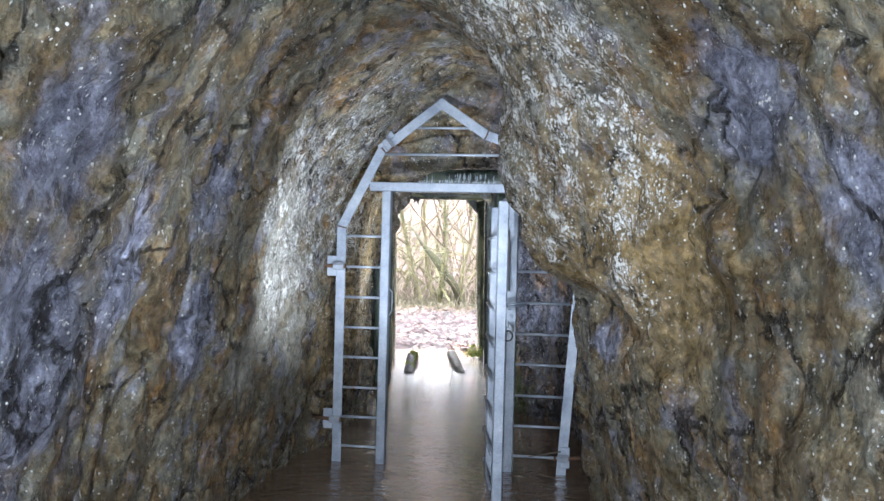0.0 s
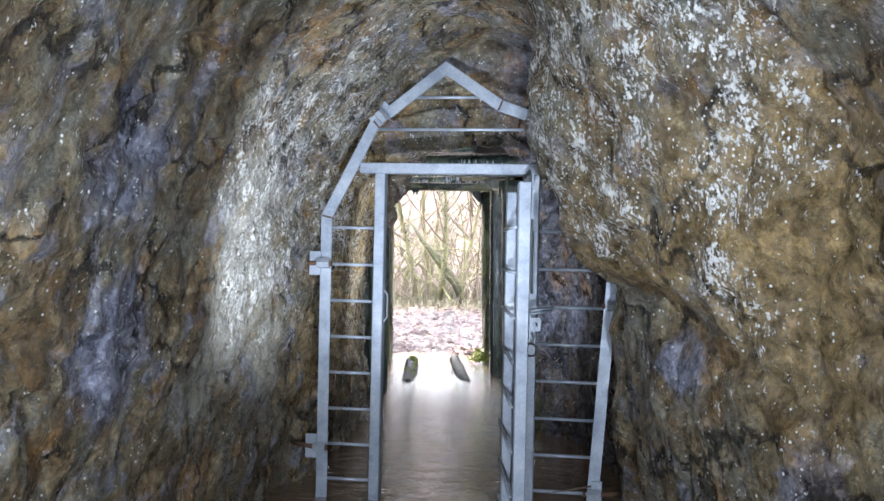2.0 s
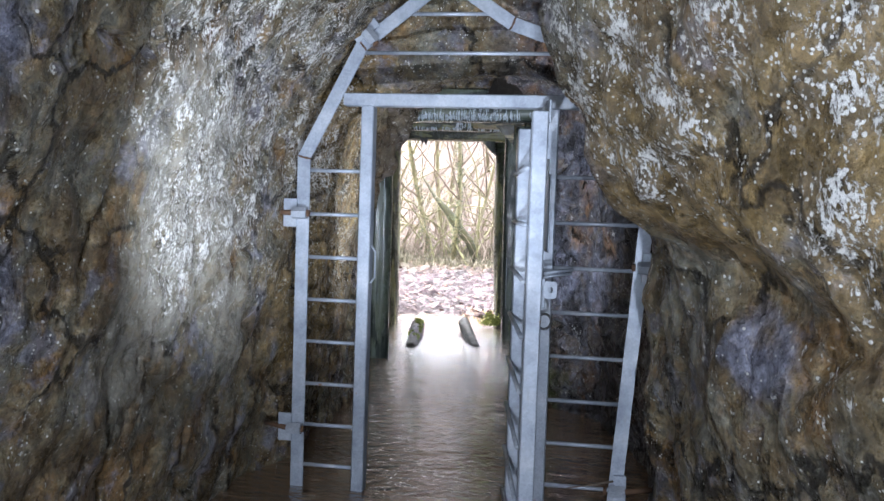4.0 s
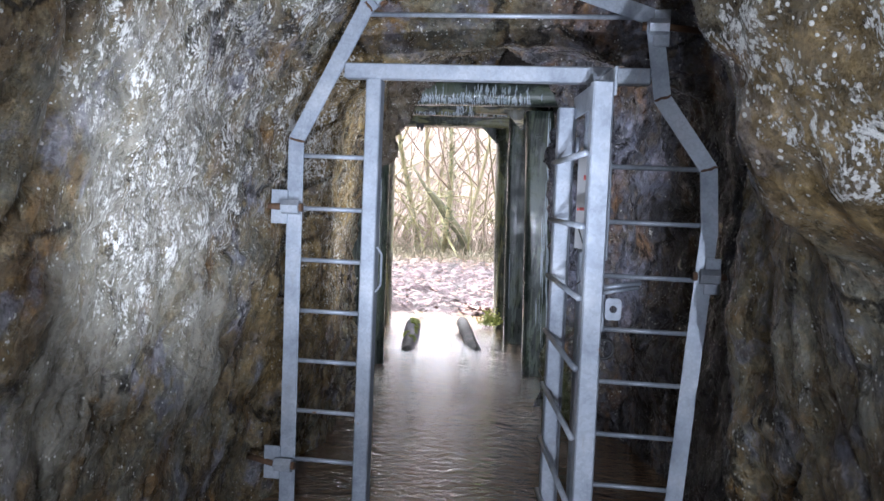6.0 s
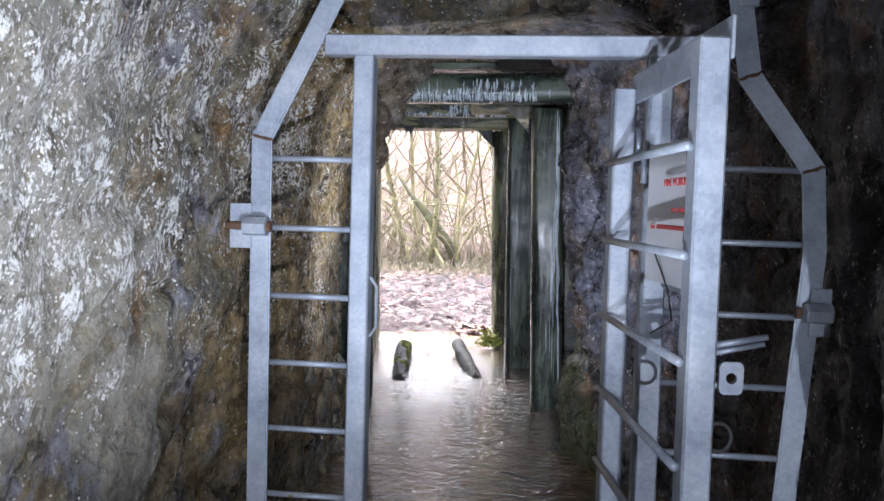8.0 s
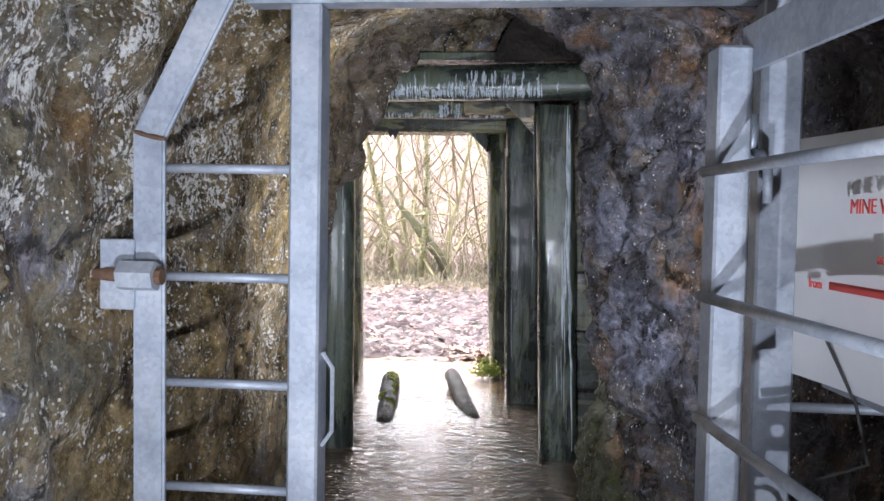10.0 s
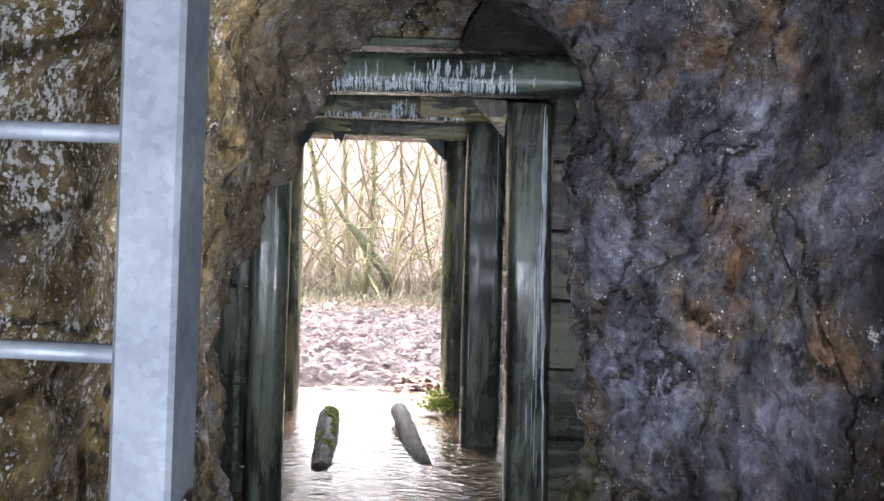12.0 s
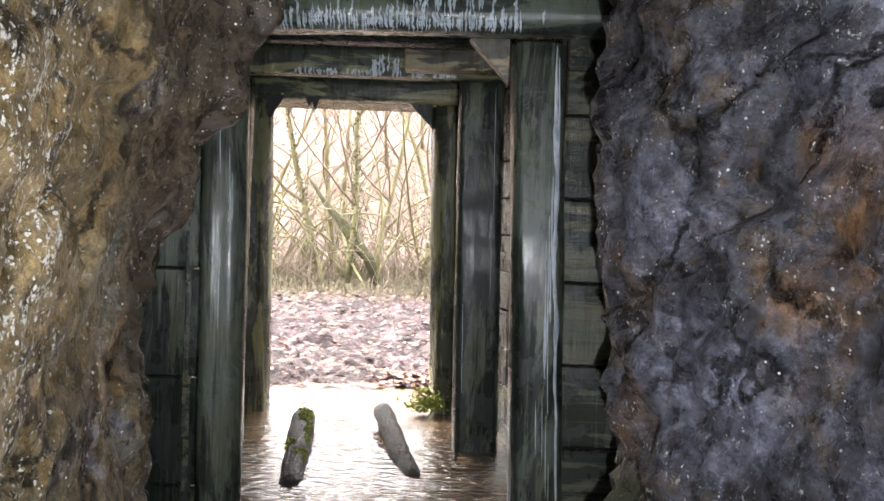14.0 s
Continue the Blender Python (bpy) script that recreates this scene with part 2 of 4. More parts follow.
def galvanised_material():
    m, t, b = material("galvanised_steel", 0.5, 0.35)
    v = coords(t)
    spangle = t.nodes.new("ShaderNodeTexVoronoi")
    spangle.inputs["Scale"].default_value = 130
    t.links.new(v, spangle.inputs["Vector"])
    base = ramp(t, noise_of(t, v, 9, 6, 0.6), [(0.3, (0.25, 0.285, 0.34)), (0.5, (0.36, 0.40, 0.46)), (0.75, (0.50, 0.53, 0.57))])
    base = mix(t, 0.3, base, ramp(t, spangle.outputs["Color"], [(0.2, 0.36), (0.8, 0.64)]), "OVERLAY")
    dirt = ramp(t, noise_of(t, coords(t, (1, 1, 0.3)), 21, 7, 0.7), [(0.6, 0.0), (0.74, 0.55)])
    base = mix(t, dirt, base, (0.30, 0.29, 0.25))
    rust = ramp(t, noise_of(t, v, 13, 4, 0.6), [(0.70, 0.0), (0.76, 0.8)])
    base = mix(t, rust, base, (0.30, 0.15, 0.05))
    t.links.new(base, b.inputs["Base Color"])
    t.links.new(ramp(t, noise_of(t, v, 30, 5, 0.6), [(0.3, 0.40), (0.7, 0.62)]), b.inputs["Roughness"])
    bump(t, b, noise_of(t, v, 60, 4, 0.6), 0.15, 0.004)
    return m


def timber_material(name, along, tones, soaked=False):
    """Wet green-stained timber; along: the axis that the grain follows."""
    m, t, b = material(name, 0.4)
    stretch = [6.0, 6.0, 6.0]
    stretch[along] = 0.5
    v = coords(t, tuple(stretch))
    grain = noise_of(t, v, 4.5, 9, 0.72, 0.8)
    stain = noise_of(t, coords(t, tuple(0.8 if i == along else 3.6 for i in range(3))), 1.7, 8, 0.7, 0.5)
    blotch = noise_of(t, coords(t), 6.0, 7, 0.7, 0.4)
    base = ramp(t, grain, [(0.18, tones[0]), (0.36, tones[1]), (0.66, tones[1]), (0.88, tones[2])])
    base = mix(t, ramp(t, blotch, [(0.42, 0.0), (0.6, 0.55)]), base, (tones[1][0] * 1.5, tones[1][1] * 1.25, tones[1][2] * 0.9))
    base = mix(t, ramp(t, stain, [(0.47, 0.0), (0.50, 0.85)]), base, (0.013, 0.020, 0.018))
    streak = noise_of(t, coords(t, tuple(0.9 if i == along else 30.0 for i in range(3))), 1.6, 6, 0.65)
    base = mix(t, ramp(t, streak, [(0.34, 0.8), (0.46, 0.0)]), base, (0.014, 0.018, 0.016))
    base = mix(t, ramp(t, streak, [(0.60, 0.0), (0.70, 0.6)]), base, tones[2])
    t.links.new(base, b.inputs["Base Color"])
    wet = math_of(t, "MULTIPLY", ramp(t, blotch, [(0.42, 0.0), (0.54, 1.0)]), ramp(t, noise_of(t, coords(t, (30.0, 30.0, 2.0)), 1.0, 5, 0.65), [(0.4, 0.3), (0.55, 1.0)]))
    t.links.new(ramp(t, wet, [(0.1, 0.4 if soaked else 0.5), (0.6, 0.2)]), b.inputs["Roughness"])
    n1 = bump(t, b, grain, 0.04 if soaked else 0.3, 0.015)
    n2 = bump(t, b, streak, 0.04 if soaked else 0.35, 0.006, n1)
    runs = noise_of(t, coords(t, (34.0, 34.0, 2.4)), 1.0, 6, 0.65)
    bump(t, b, runs, 0.5, 0.009, n2)
    if soaked:
        # a film of water running down over the timber
        film_bump = node(t, "ShaderNodeBump", Strength=1.0, Distance=0.017)
        t.links.new(noise_of(t, coords(t, (46.0, 46.0, 5.0)), 1.0, 5, 0.62), film_bump.inputs["Height"])
        t.links.new(film_bump.outputs[0], b.inputs["Coat Normal"])
        t.links.new(ramp(t, noise_of(t, coords(t, (9.0, 9.0, 2.0)), 1.0, 6, 0.65), [(0.46, 0.0), (0.5, 1.0)]), b.inputs["Coat Weight"])
        b.inputs["Coat Roughness"].default_value, b.inputs["Coat IOR"].default_value = 0.34, 1.4
    return m


def water_material():
    m, t, b = material("muddy_water", 0.03)
    v = coords(t, (1, 1, 1))
    base = ramp(t, noise_of(t, v, 1.1, 4, 0.5), [(0.3, (0.115, 0.072, 0.041)), (0.7, (0.18, 0.117, 0.070))])
    t.links.new(base, b.inputs["Base Color"])
    b.inputs["IOR"].default_value = 2.25
    w1 = noise_of(t, coords(t, (4.0, 9.0, 1)), 1.3, 3, 0.5, 1.2)
    w2 = noise_of(t, coords(t, (7.0, 17.0, 1)), 2.2, 3, 0.55, 0.8)
    # the walker's wake: rougher inside the tunnel, calmer towards its mouth
    wake = math_of(t, "ADD", math_of(t, "MULTIPLY", span(t, axis(t, 1), 9.2, 7.0), 0.75), 0.25)
    n1 = bump(t, b, math_of(t, "MULTIPLY", w1, wake), 0.9, 0.05)
    bump(t, b, math_of(t, "MULTIPLY", w2, wake), 0.9, 0.024, n1)
    return m


def mud_material():
    m, t, b = material("churned_mud", 0.6, 0.0, 0.3)
    v = coords(t)
    base = ramp(t, noise_of(t, coords(t, (0.7, 1.5, 1)), 4.5, 9, 0.68, 0.5), [(0.38, (0.005, 0.0028, 0.0034)), (0.5, (0.023, 0.0142, 0.0165)), (0.64, (0.066, 0.045, 0.051))])
    grass = math_of(t, "MULTIPLY", span(t, axis(t, 1), 15.2, 17.0), ramp(t, noise_of(t, v, 2.2, 6, 0.6), [(0.35, 0.4), (0.55, 1.0)]))
    base = mix(t, grass, base, ramp(t, noise_of(t, v, 9, 6, 0.7), [(0.3, (0.03, 0.022, 0.012)), (0.6, (0.065, 0.052, 0.027)), (0.8, (0.10, 0.078, 0.05))]))
    t.links.new(base, b.inputs["Base Color"])
    t.links.new(ramp(t, noise_of(t, v, 6, 5, 0.6), [(0.33, 0.35), (0.45, 0.85)]), b.inputs["Roughness"])
    n1 = bump(t, b, noise_of(t, coords(t, (0.8, 1.3, 1)), 11, 7, 0.7), 1.0, 0.09)
    bump(t, b, noise_of(t, v, 60, 4, 0.6), 0.5, 0.01, n1)
    return m


def mottled(name, tones, scale, rough=0.8, height=0.3, distance=0.01, stretch=(1, 1, 1), metal=0.0):
    m, t, b = material(name, rough, metal)
    v = coords(t, stretch)
    f = noise_of(t, v, scale, 7, 0.65, 0.3)
    n = len(tones)
    t.links.new(ramp(t, f, [(0.28 + 0.46 * i / max(1, n - 1), c) for i, c in enumerate(tones)]), b.inputs["Base Color"])
    bump(t, b, noise_of(t, v, scale * 3, 5, 0.6), height, distance)
    return m


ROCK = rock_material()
STEEL = galvanised_material()
GREEN_TONES = ((0.036, 0.050, 0.044), (0.092, 0.118, 0.094), (0.18, 0.20, 0.15))
POST_WOOD = timber_material("post_timber", 2, GREEN_TONES)
BEAM_WOOD = timber_material("beam_timber", 0, GREEN_TONES, True)
SOAKED_POST = timber_material("soaked_post_timber", 2, GREEN_TONES, True)
# olive timber of the outer sets, daylight put in as a lighter colour
DAYLIT_OLIVE_TONES = ((0.07, 0.08, 0.045), (0.18, 0.195, 0.115), (0.29, 0.28, 0.17))
DAYLIT_OLIVE_WOOD = timber_material("daylit_olive_post_timber", 2, DAYLIT_OLIVE_TONES)
DAYLIT_OLIVE_BEAM = timber_material("daylit_olive_beam_timber", 0, DAYLIT_OLIVE_TONES)
FRONT_PLANK = timber_material("front_plank_timber", 0, ((0.05, 0.055, 0.04), (0.11, 0.12, 0.085), (0.2, 0.19, 0.13)))
PALE_WOOD = timber_material("pale_timber", 0, ((0.14, 0.12, 0.07), (0.26, 0.23, 0.14), (0.38, 0.34, 0.22)))
WATER = water_material()
MUD = mud_material()
BARK = mottled("mossy_bark", [(0.045, 0.04, 0.018), (0.13, 0.118, 0.058), (0.22, 0.195, 0.12)], 7, 0.9, 0.6, 0.02, (1, 1, 0.35))
LIMB = mottled("mossy_limb", [(0.012, 0.011, 0.005), (0.03, 0.03, 0.010), (0.055, 0.055, 0.018)], 9, 0.95, 0.8, 0.03)
IVY = mottled("ivy_leaf", [(0.012, 0.02, 0.006), (0.035, 0.045, 0.012), (0.07, 0.075, 0.025)], 8, 0.6)
TWIG = mottled("twig_bark", [(0.05, 0.038, 0.026), (0.13, 0.10, 0.075), (0.22, 0.18, 0.145)], 3, 0.9)
MOSSY_TWIG = mottled("mossy_twig_bark", [(0.05, 0.05, 0.02), (0.12, 0.115, 0.05), (0.20, 0.18, 0.10)], 5, 0.9)
MOSS = mottled("moss", [(0.06, 0.085, 0.012), (0.17, 0.20, 0.03), (0.30, 0.31, 0.06)], 40, 0.95, 0.8, 0.01)
LOG_BARK = mottled("wet_log_bark", [(0.006, 0.0042, 0.003), (0.020, 0.0145, 0.010), (0.06, 0.046, 0.034)], 16, 0.7, 1.0, 0.03, (1, 0.4, 1))
LEAF = mottled("dead_leaf", [(0.04, 0.015, 0.009), (0.085, 0.036, 0.022), (0.13, 0.072, 0.048)], 3.0, 0.7)
GRASS = mottled("winter_grass", [(0.025, 0.024, 0.010), (0.055, 0.048, 0.024), (0.095, 0.078, 0.048)], 1.5, 0.8)
BANK = mottled("leaf_litter", [(0.03, 0.021, 0.017), (0.075, 0.054, 0.045), (0.14, 0.105, 0.088)], 2.4, 0.95, 0.6, 0.06)
RUSTY = mottled("rusty_iron", [(0.06, 0.035, 0.022), (0.16, 0.085, 0.045)], 45, 0.8)
# pale colour standing in for the torch's highlights on wet timber
GLINT = mottled("wet_highlight", [(0.22, 0.28, 0.32), (0.54, 0.61, 0.66), (0.80, 0.84, 0.86)], 45, 0.14, 0.8, 0.004, (1, 1, 0.4))
SHEET = mottled("sign_sheet", [(0.66, 0.68, 0.72), (0.78, 0.79, 0.81)], 6, 0.45, 0.05)
RED_INK = mottled("red_ink", [(0.5, 0.05, 0.05), (0.6, 0.09, 0.08)], 20, 0.5, 0.0)
DARK_HOLE = mottled("dark_iron", [(0.02, 0.02, 0.022), (0.05, 0.05, 0.05)], 30, 0.6)


# ---- mesh helpers ----
def link_mesh(name, bm, mat, parent=None, smooth=False):
    me = bpy.data.meshes.new(name)
    bm.normal_update()
    bm.to_mesh(me)
    bm.free()
    me.materials.append(mat)
    if smooth:
        me.polygons.foreach_set("use_smooth", [True] * len(me.polygons))
    ob = new(name, me)
    ob.parent = parent
    return ob


def part(name, bm, mat, parent, label="", smooth=False):
    return tagged(link_mesh(name, bm, mat, parent, smooth), label)


def empty(name, label, category, group=""):
    return tagged(new(name), label, category, group)


def box(bm, lo, hi, bevel=0.004, m=None):
    r = bmesh.ops.create_cube(bm, size=1.0)
    vs = r["verts"]
    size, mid = Vector(hi) - Vector(lo), (Vector(hi) + Vector(lo)) / 2
    for v in vs:
        v.co = Vector((v.co.x * size.x, v.co.y * size.y, v.co.z * size.z)) + mid
    if bevel:
        es = list({e for v in vs for e in v.link_edges})
        out = bmesh.ops.bevel(bm, geom=es, offset=bevel, segments=1, affect="EDGES")
        vs = list({v for f in out["faces"] for v in f.verts} | {v for v in vs if v.is_valid})
    if m is not None:
        bmesh.ops.transform(bm, matrix=m, verts=[v for v in vs if v.is_valid])
    return bm


def boxed(lo, hi, bevel=0.004):
    return box(bmesh.new(), lo, hi, bevel)


def tube(bm, points, radii, sides=8, caps=True):
    """A tapered round bar along points."""
    rings = []
    pts = [Vector(p) for p in points]
    for i, p in enumerate(pts):
        d = (pts[min(i + 1, len(pts) - 1)] - pts[max(i - 1, 0)]).normalized()
        a = d.orthogonal().normalized() if i == 0 else (rings[-1][1] - d * rings[-1][1].dot(d)).normalized()
        c = d.cross(a)
        r = radii[i] if hasattr(radii, "__len__") else radii
        rings.append(([bm.verts.new(p + (a * math.cos(2 * math.pi * k / sides) + c * math.sin(2 * math.pi * k / sides)) * r) for k in range(sides)], a))
    for (r0, _), (r1, _) in zip(rings, rings[1:]):
        for k in range(sides):
            bm.faces.new((r0[k], r0[(k + 1) % sides], r1[(k + 1) % sides], r1[k]))
    if caps:
        bm.faces.new(rings[0][0][::-1])
        bm.faces.new(rings[-1][0])
    return bm


def section(nodes, width, y0, y1):
    """A mitred flat-sided steel section that runs through nodes (x, z) in the gate's plane."""
    bm = bmesh.new()
    pts = [Vector(p) for p in nodes]
    rows = []
    for i, p in enumerate(pts):
        d0 = (p - pts[i - 1]).normalized() if i else (pts[1] - p).normalized()
        d1 = (pts[i + 1] - p).normalized() if i + 1 < len(pts) else d0
        n0, n1 = Vector((-d0.y, d0.x)), Vector((-d1.y, d1.x))
        n = (n0 + n1).normalized()
        h = width / 2 / max(0.5, n.dot(n0))
        a, b = p + n * h, p - n * h
        rows.append([bm.verts.new((q.x, y, q.y)) for q, y in ((a, y0), (b, y0), (b, y1), (a, y1))])
    for r0, r1 in zip(rows, rows[1:]):
        for k in range(4):
            bm.faces.new((r0[k], r0[(k + 1) % 4], r1[(k + 1) % 4], r1[k]))
    bm.faces.new(rows[0][::-1])
    bm.faces.new(rows[-1])
    bmesh.ops.recalc_face_normals(bm, faces=bm.faces)
    es = [e for e in bm.edges if len(e.link_faces) == 2 and e.calc_face_angle() > 1.0]
    bmesh.ops.bevel(bm, geom=es, offset=0.004, segments=2, affect="EDGES")
    return bm


# ---- the rock tunnel ----
# (y, wall x at heights 0, 0.7, 1.4 and 1.9)
LEFT = [
    (-6.0, 0.55, 0.60, 0.75, 0.95), (0.3, -0.55, -0.42, -0.30, -0.05), (1.8, -0.78, -0.72, -0.53, -0.25),
    (2.4, -0.95, -0.84, -0.66, -0.40), (2.95, -1.02, -0.92, -0.76, -0.50), (3.3, -1.06, -0.96, -0.80, -0.55),
    (3.8, -1.12, -1.01, -0.86, -0.62), (4.5, -1.12, -1.00, -0.95, -0.68), (4.95, -1.12, -1.00, -0.93, -0.62),
    (5.35, -1.02, -0.93, -0.85, -0.70), (5.7, -1.06, -0.97, -0.86, -0.72), (6.3, -1.08, -1.02, -0.95, -0.85), (7.0, -1.12, -1.16, -1.02, -0.76), (7.6, -1.85, -1.75, -1.30, -0.95), (8.1, -1.8, -1.7, -1.5, -1.25),
]
RIGHT = [
    (-6.0, 2.10, 2.20, 2.05, 1.80), (0.3, 1.08, 1.12, 1.02, 0.75), (1.8, 0.98, 0.94, 0.88, 0.58),
    (2.4, 0.86, 0.82, 0.74, 0.32), (2.95, 0.74, 0.66, 0.42, 0.15), (3.3, 0.66, 0.57, 0.20, 0.13),
    (3.8, 0.62, 0.56, 0.44, 0.30), (4.5, 0.62, 0.59, 0.54, 0.42), (4.95, 0.60, 0.58, 0.55, 0.44),
    (5.5, 0.62, 0.56, 0.50, 0.40), (6.3, 0.42, 0.36, 0.38, 0.34), (7.08, -0.03, -0.01, -0.04, -0.06), (7.6, 0.16, 0.14, 0.10, 0.04), (8.1, 0.3, 0.3, 0.27, 0.22),
]
ROOF = [(-6.0, 2.3), (0.3, 2.25), (2.4, 2.2), (3.3, 2.15), (4.5, 2.2), (4.97, 2.2), (5.08, 1.98), (5.25, 1.74), (6.3, 1.96), (7.1, 2.12), (7.6, 2.2), (8.1, 2.3)]


def along(table, y):
    for a, b in zip(table, table[1:]):
        if y <= b[0]:
            f = max(0.0, (y - a[0]) / (b[0] - a[0]))
            f = f * f * (3 - 2 * f) * 0.5 + f * 0.5
            return [p + (q - p) * f for p, q in zip(a[1:], b[1:])]
    return list(table[-1][1:])


def catmull(p, n):
    out = []
    q = [p[0] * 2 - p[1], *p, p[-1] * 2 - p[-2]]
    for i in range(1, len(q) - 2):
        for k in range(n):
            t = k / n
            out.append(0.5 * (2 * q[i] + (q[i + 1] - q[i - 1]) * t + (2 * q[i - 1] - 5 * q[i] + 4 * q[i + 1] - q[i + 2]) * t * t
                              + (3 * q[i] - q[i - 1] - 3 * q[i + 1] + q[i + 2]) * t ** 3))
    out.append(p[-1])
    return out


# (side, y, z, reach along y, reach along z, metres into the tunnel)
OUTCROPS = [
    (1, 3.20, 1.02, 0.28, 0.13, -0.12), (1, 3.15, 1.55, 0.22, 0.22, 0.03), (1, 4.42, 0.55, 0.16, 0.55, 0.10), (1, 4.45, 1.15, 0.15, 0.22, 0.05),
    (1, 4.05, 0.75, 0.25, 0.5, 0.04), (1, 4.78, 0.9, 0.10, 0.6, -0.05), (-1, 6.95, 1.60, 0.18, 0.30, 0.05), (-1, 6.85, 0.95, 0.15, 0.16, -0.05),
    (-1, 3.55, 0.95, 0.20, 0.18, 0.03), (-1, 3.0, 1.35, 0.25, 0.12, 0.03), (1, 6.2, 1.15, 0.3, 0.16, 0.04), (1, 5.9, 0.5, 0.3, 0.14, 0.05), (1, 2.35, 1.28, 0.3, 0.10, 0.05),
]


def relief(p, side):
    """Depth of the broken rock face behind its mean line, in metres."""
    bend = 0.3 * noise.noise_vector(p * 2.5)
    h = 0.035 * noise.fractal(p * 1.2, 0.9, 2.1, 3)
    cells = noise.voronoi(Vector((p.x * 2.6, p.y * 2.6 + p.z * 1.2, p.z * 3.4 - p.y * 0.8)) + bend)[0]
    h -= 0.045 * (min(0.35, cells[1] - cells[0]) - 0.2)
    lumps = noise.voronoi(Vector((p.x * 8.5, p.y * 7.5 - p.z * 3.0, p.z * 8.5)) + bend * 2.2)[0]
    h -= 0.012 * (min(0.4, lumps[1] - lumps[0]) - 0.2)
    h += 0.022 * noise.fractal(p * 6.0, 0.75, 2.2, 5) + 0.009 * noise.fractal(p * 22.0, 0.7, 2.1, 3)
    # open joints
    slabs = noise.voronoi(Vector((p.x * 1.4, p.y * 1.5 + p.z * 0.7, p.z * 2.0 - p.y * 0.3)) + bend * 0.9)[0]
    gap = slabs[1] - slabs[0]
    if gap < 0.05 and noise.noise(p * 1.7 + Vector((5, 1, 3))) > 0.05:
        h += 0.035 * (1 - gap / 0.05)
    h *= 1 + 1.0 * math.exp(-((p.y - 6.95) / 0.4) ** 2)
    for s, y, z, ry, rz, out in OUTCROPS:
        if s == side and abs(p.y - y) < 3 * ry:
            h -= out * math.exp(-((p.y - y) / ry) ** 2 - ((p.z - z) / rz) ** 2)
    return h


def build_rock():
    ys = [-6 + 0.3 * i for i in range(20)] + [0.02 * i for i in range(0, 406)]
    per = 24
    verts, faces = [], []
    for y in ys:
        l, r, top = along(LEFT, y), along(RIGHT, y), along(ROOF, y)[0]
        mid = (l[3] + r[3]) / 2
        heights = (0.0, 0.7, 1.4, min(1.9, top - 0.14))
        ring = [Vector((l[0] - 0.05, -0.6))] + [Vector((x, z)) for x, z in zip(l, heights)]
        ring += [Vector((mid, top))] + [Vector((x, z)) for x, z in zip(r[::-1], heights[::-1])] + [Vector((r[0] + 0.05, -0.6))]
        curve = catmull(ring, per)
        for i, c in enumerate(curve):
            d = curve[min(i + 1, len(curve) - 1)] - curve[max(i - 1, 0)]
            n = Vector((-d.y, d.x)).normalized()
            p = Vector((c.x, y, c.y))
            h = relief(p, 1 if i > len(curve) / 2 else -1)
            verts.append((c.x + n.x * h, y + 0.4 * h, c.y + n.y * h))
    w = len(curve)
    for j in range(len(ys) - 1):
        for i in range(w - 1):
            a = j * w + i
            faces.append((a, a + 1, a + w + 1, a + w))
    me = bpy.data.meshes.new("wall_rock")
    me.from_pydata(verts, [], faces)
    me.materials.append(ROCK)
    me.polygons.foreach_set("use_smooth", [True] * len(faces))
    ob = new("wall_rock", me)
    tagged(ob, "rough wet brown and grey rock of a mine tunnel with white mineral crust and painted glints", "rock wall", kind="structure")
    return ob


build_rock()
tagged(link_mesh("wall_back", boxed((-0.5, -6.3, -0.8), (3.2, -5.98, 3.0), 0), ROCK), "dark rock closing the tunnel", "rock wall", kind="structure")


def sheet(name, x0, x1, y0, y1, nx, ny, height, mat):
    verts = [(x0 + (x1 - x0) * i / nx, y0 + (y1 - y0) * j / ny, 0) for j in range(ny + 1) for i in range(nx + 1)]
    verts = [(x, y, height(x, y)) for x, y, _ in verts]
    faces = [(a, a + 1, a + nx + 2, a + nx + 1) for j in range(ny) for i in range(nx) for a in [j * (nx + 1) + i]]
    me = bpy.data.meshes.new(name)
    me.from_pydata(verts, [], faces)
    me.materials.append(mat)
    me.polygons.foreach_set("use_smooth", [True] * len(faces))
    return new(name, me)


tagged(sheet("floor", -3, 3, -6.2, 10.2, 30, 80, lambda x, y: -0.28 + 0.03 * noise.noise(Vector((x * 2, y * 2, 0))), MUD),
       "brown silt under the water of the tunnel", "floor", kind="structure")
tagged(sheet("water", -3.2, 3.0, -6.2, 11.6, 2, 2, lambda x, y: 0.0, WATER), "brown muddy water with ripples", "water", kind="structure")


def ground_height(x, y):
    p = Vector((x, y, 0))
    rise = min(1.0, max(0.0, (y - 9.2) / 1.5))
    base = -0.3 + rise * 0.325
    channel = math.exp(-((x + 1.0) / 0.45) ** 2) * max(0.0, 1 - (y - 9.6) / 1.6)
    base -= 0.07 * channel
    base += 0.014 * max(0.0, min(y, 17) - 11.0)
    amp = min(1.0, max(0.0, (y - 9.9) / 0.9))
    base += amp * (0.08 * noise.fractal(p * 2.6, 0.8, 2.1, 6) + 0.05 * noise.fractal(p * 9.0, 0.6, 2.1, 5) + 0.03 * max(0.0, noise.noise(p * 5.5)))
    for rut in (12.5, 13.4, 14.9):
        base -= 0.10 * amp * math.exp(-((y - rut - 0.15 * noise.noise(Vector((x * 0.8, rut, 0)))) / 0.17) ** 2)
    if y > 17:
        base += 0.03 * (y - 17) + 0.72 * max(0.0, min(y, 27) - 19.4) * min(1, max(0, y - 19.4) / 3)
    return base


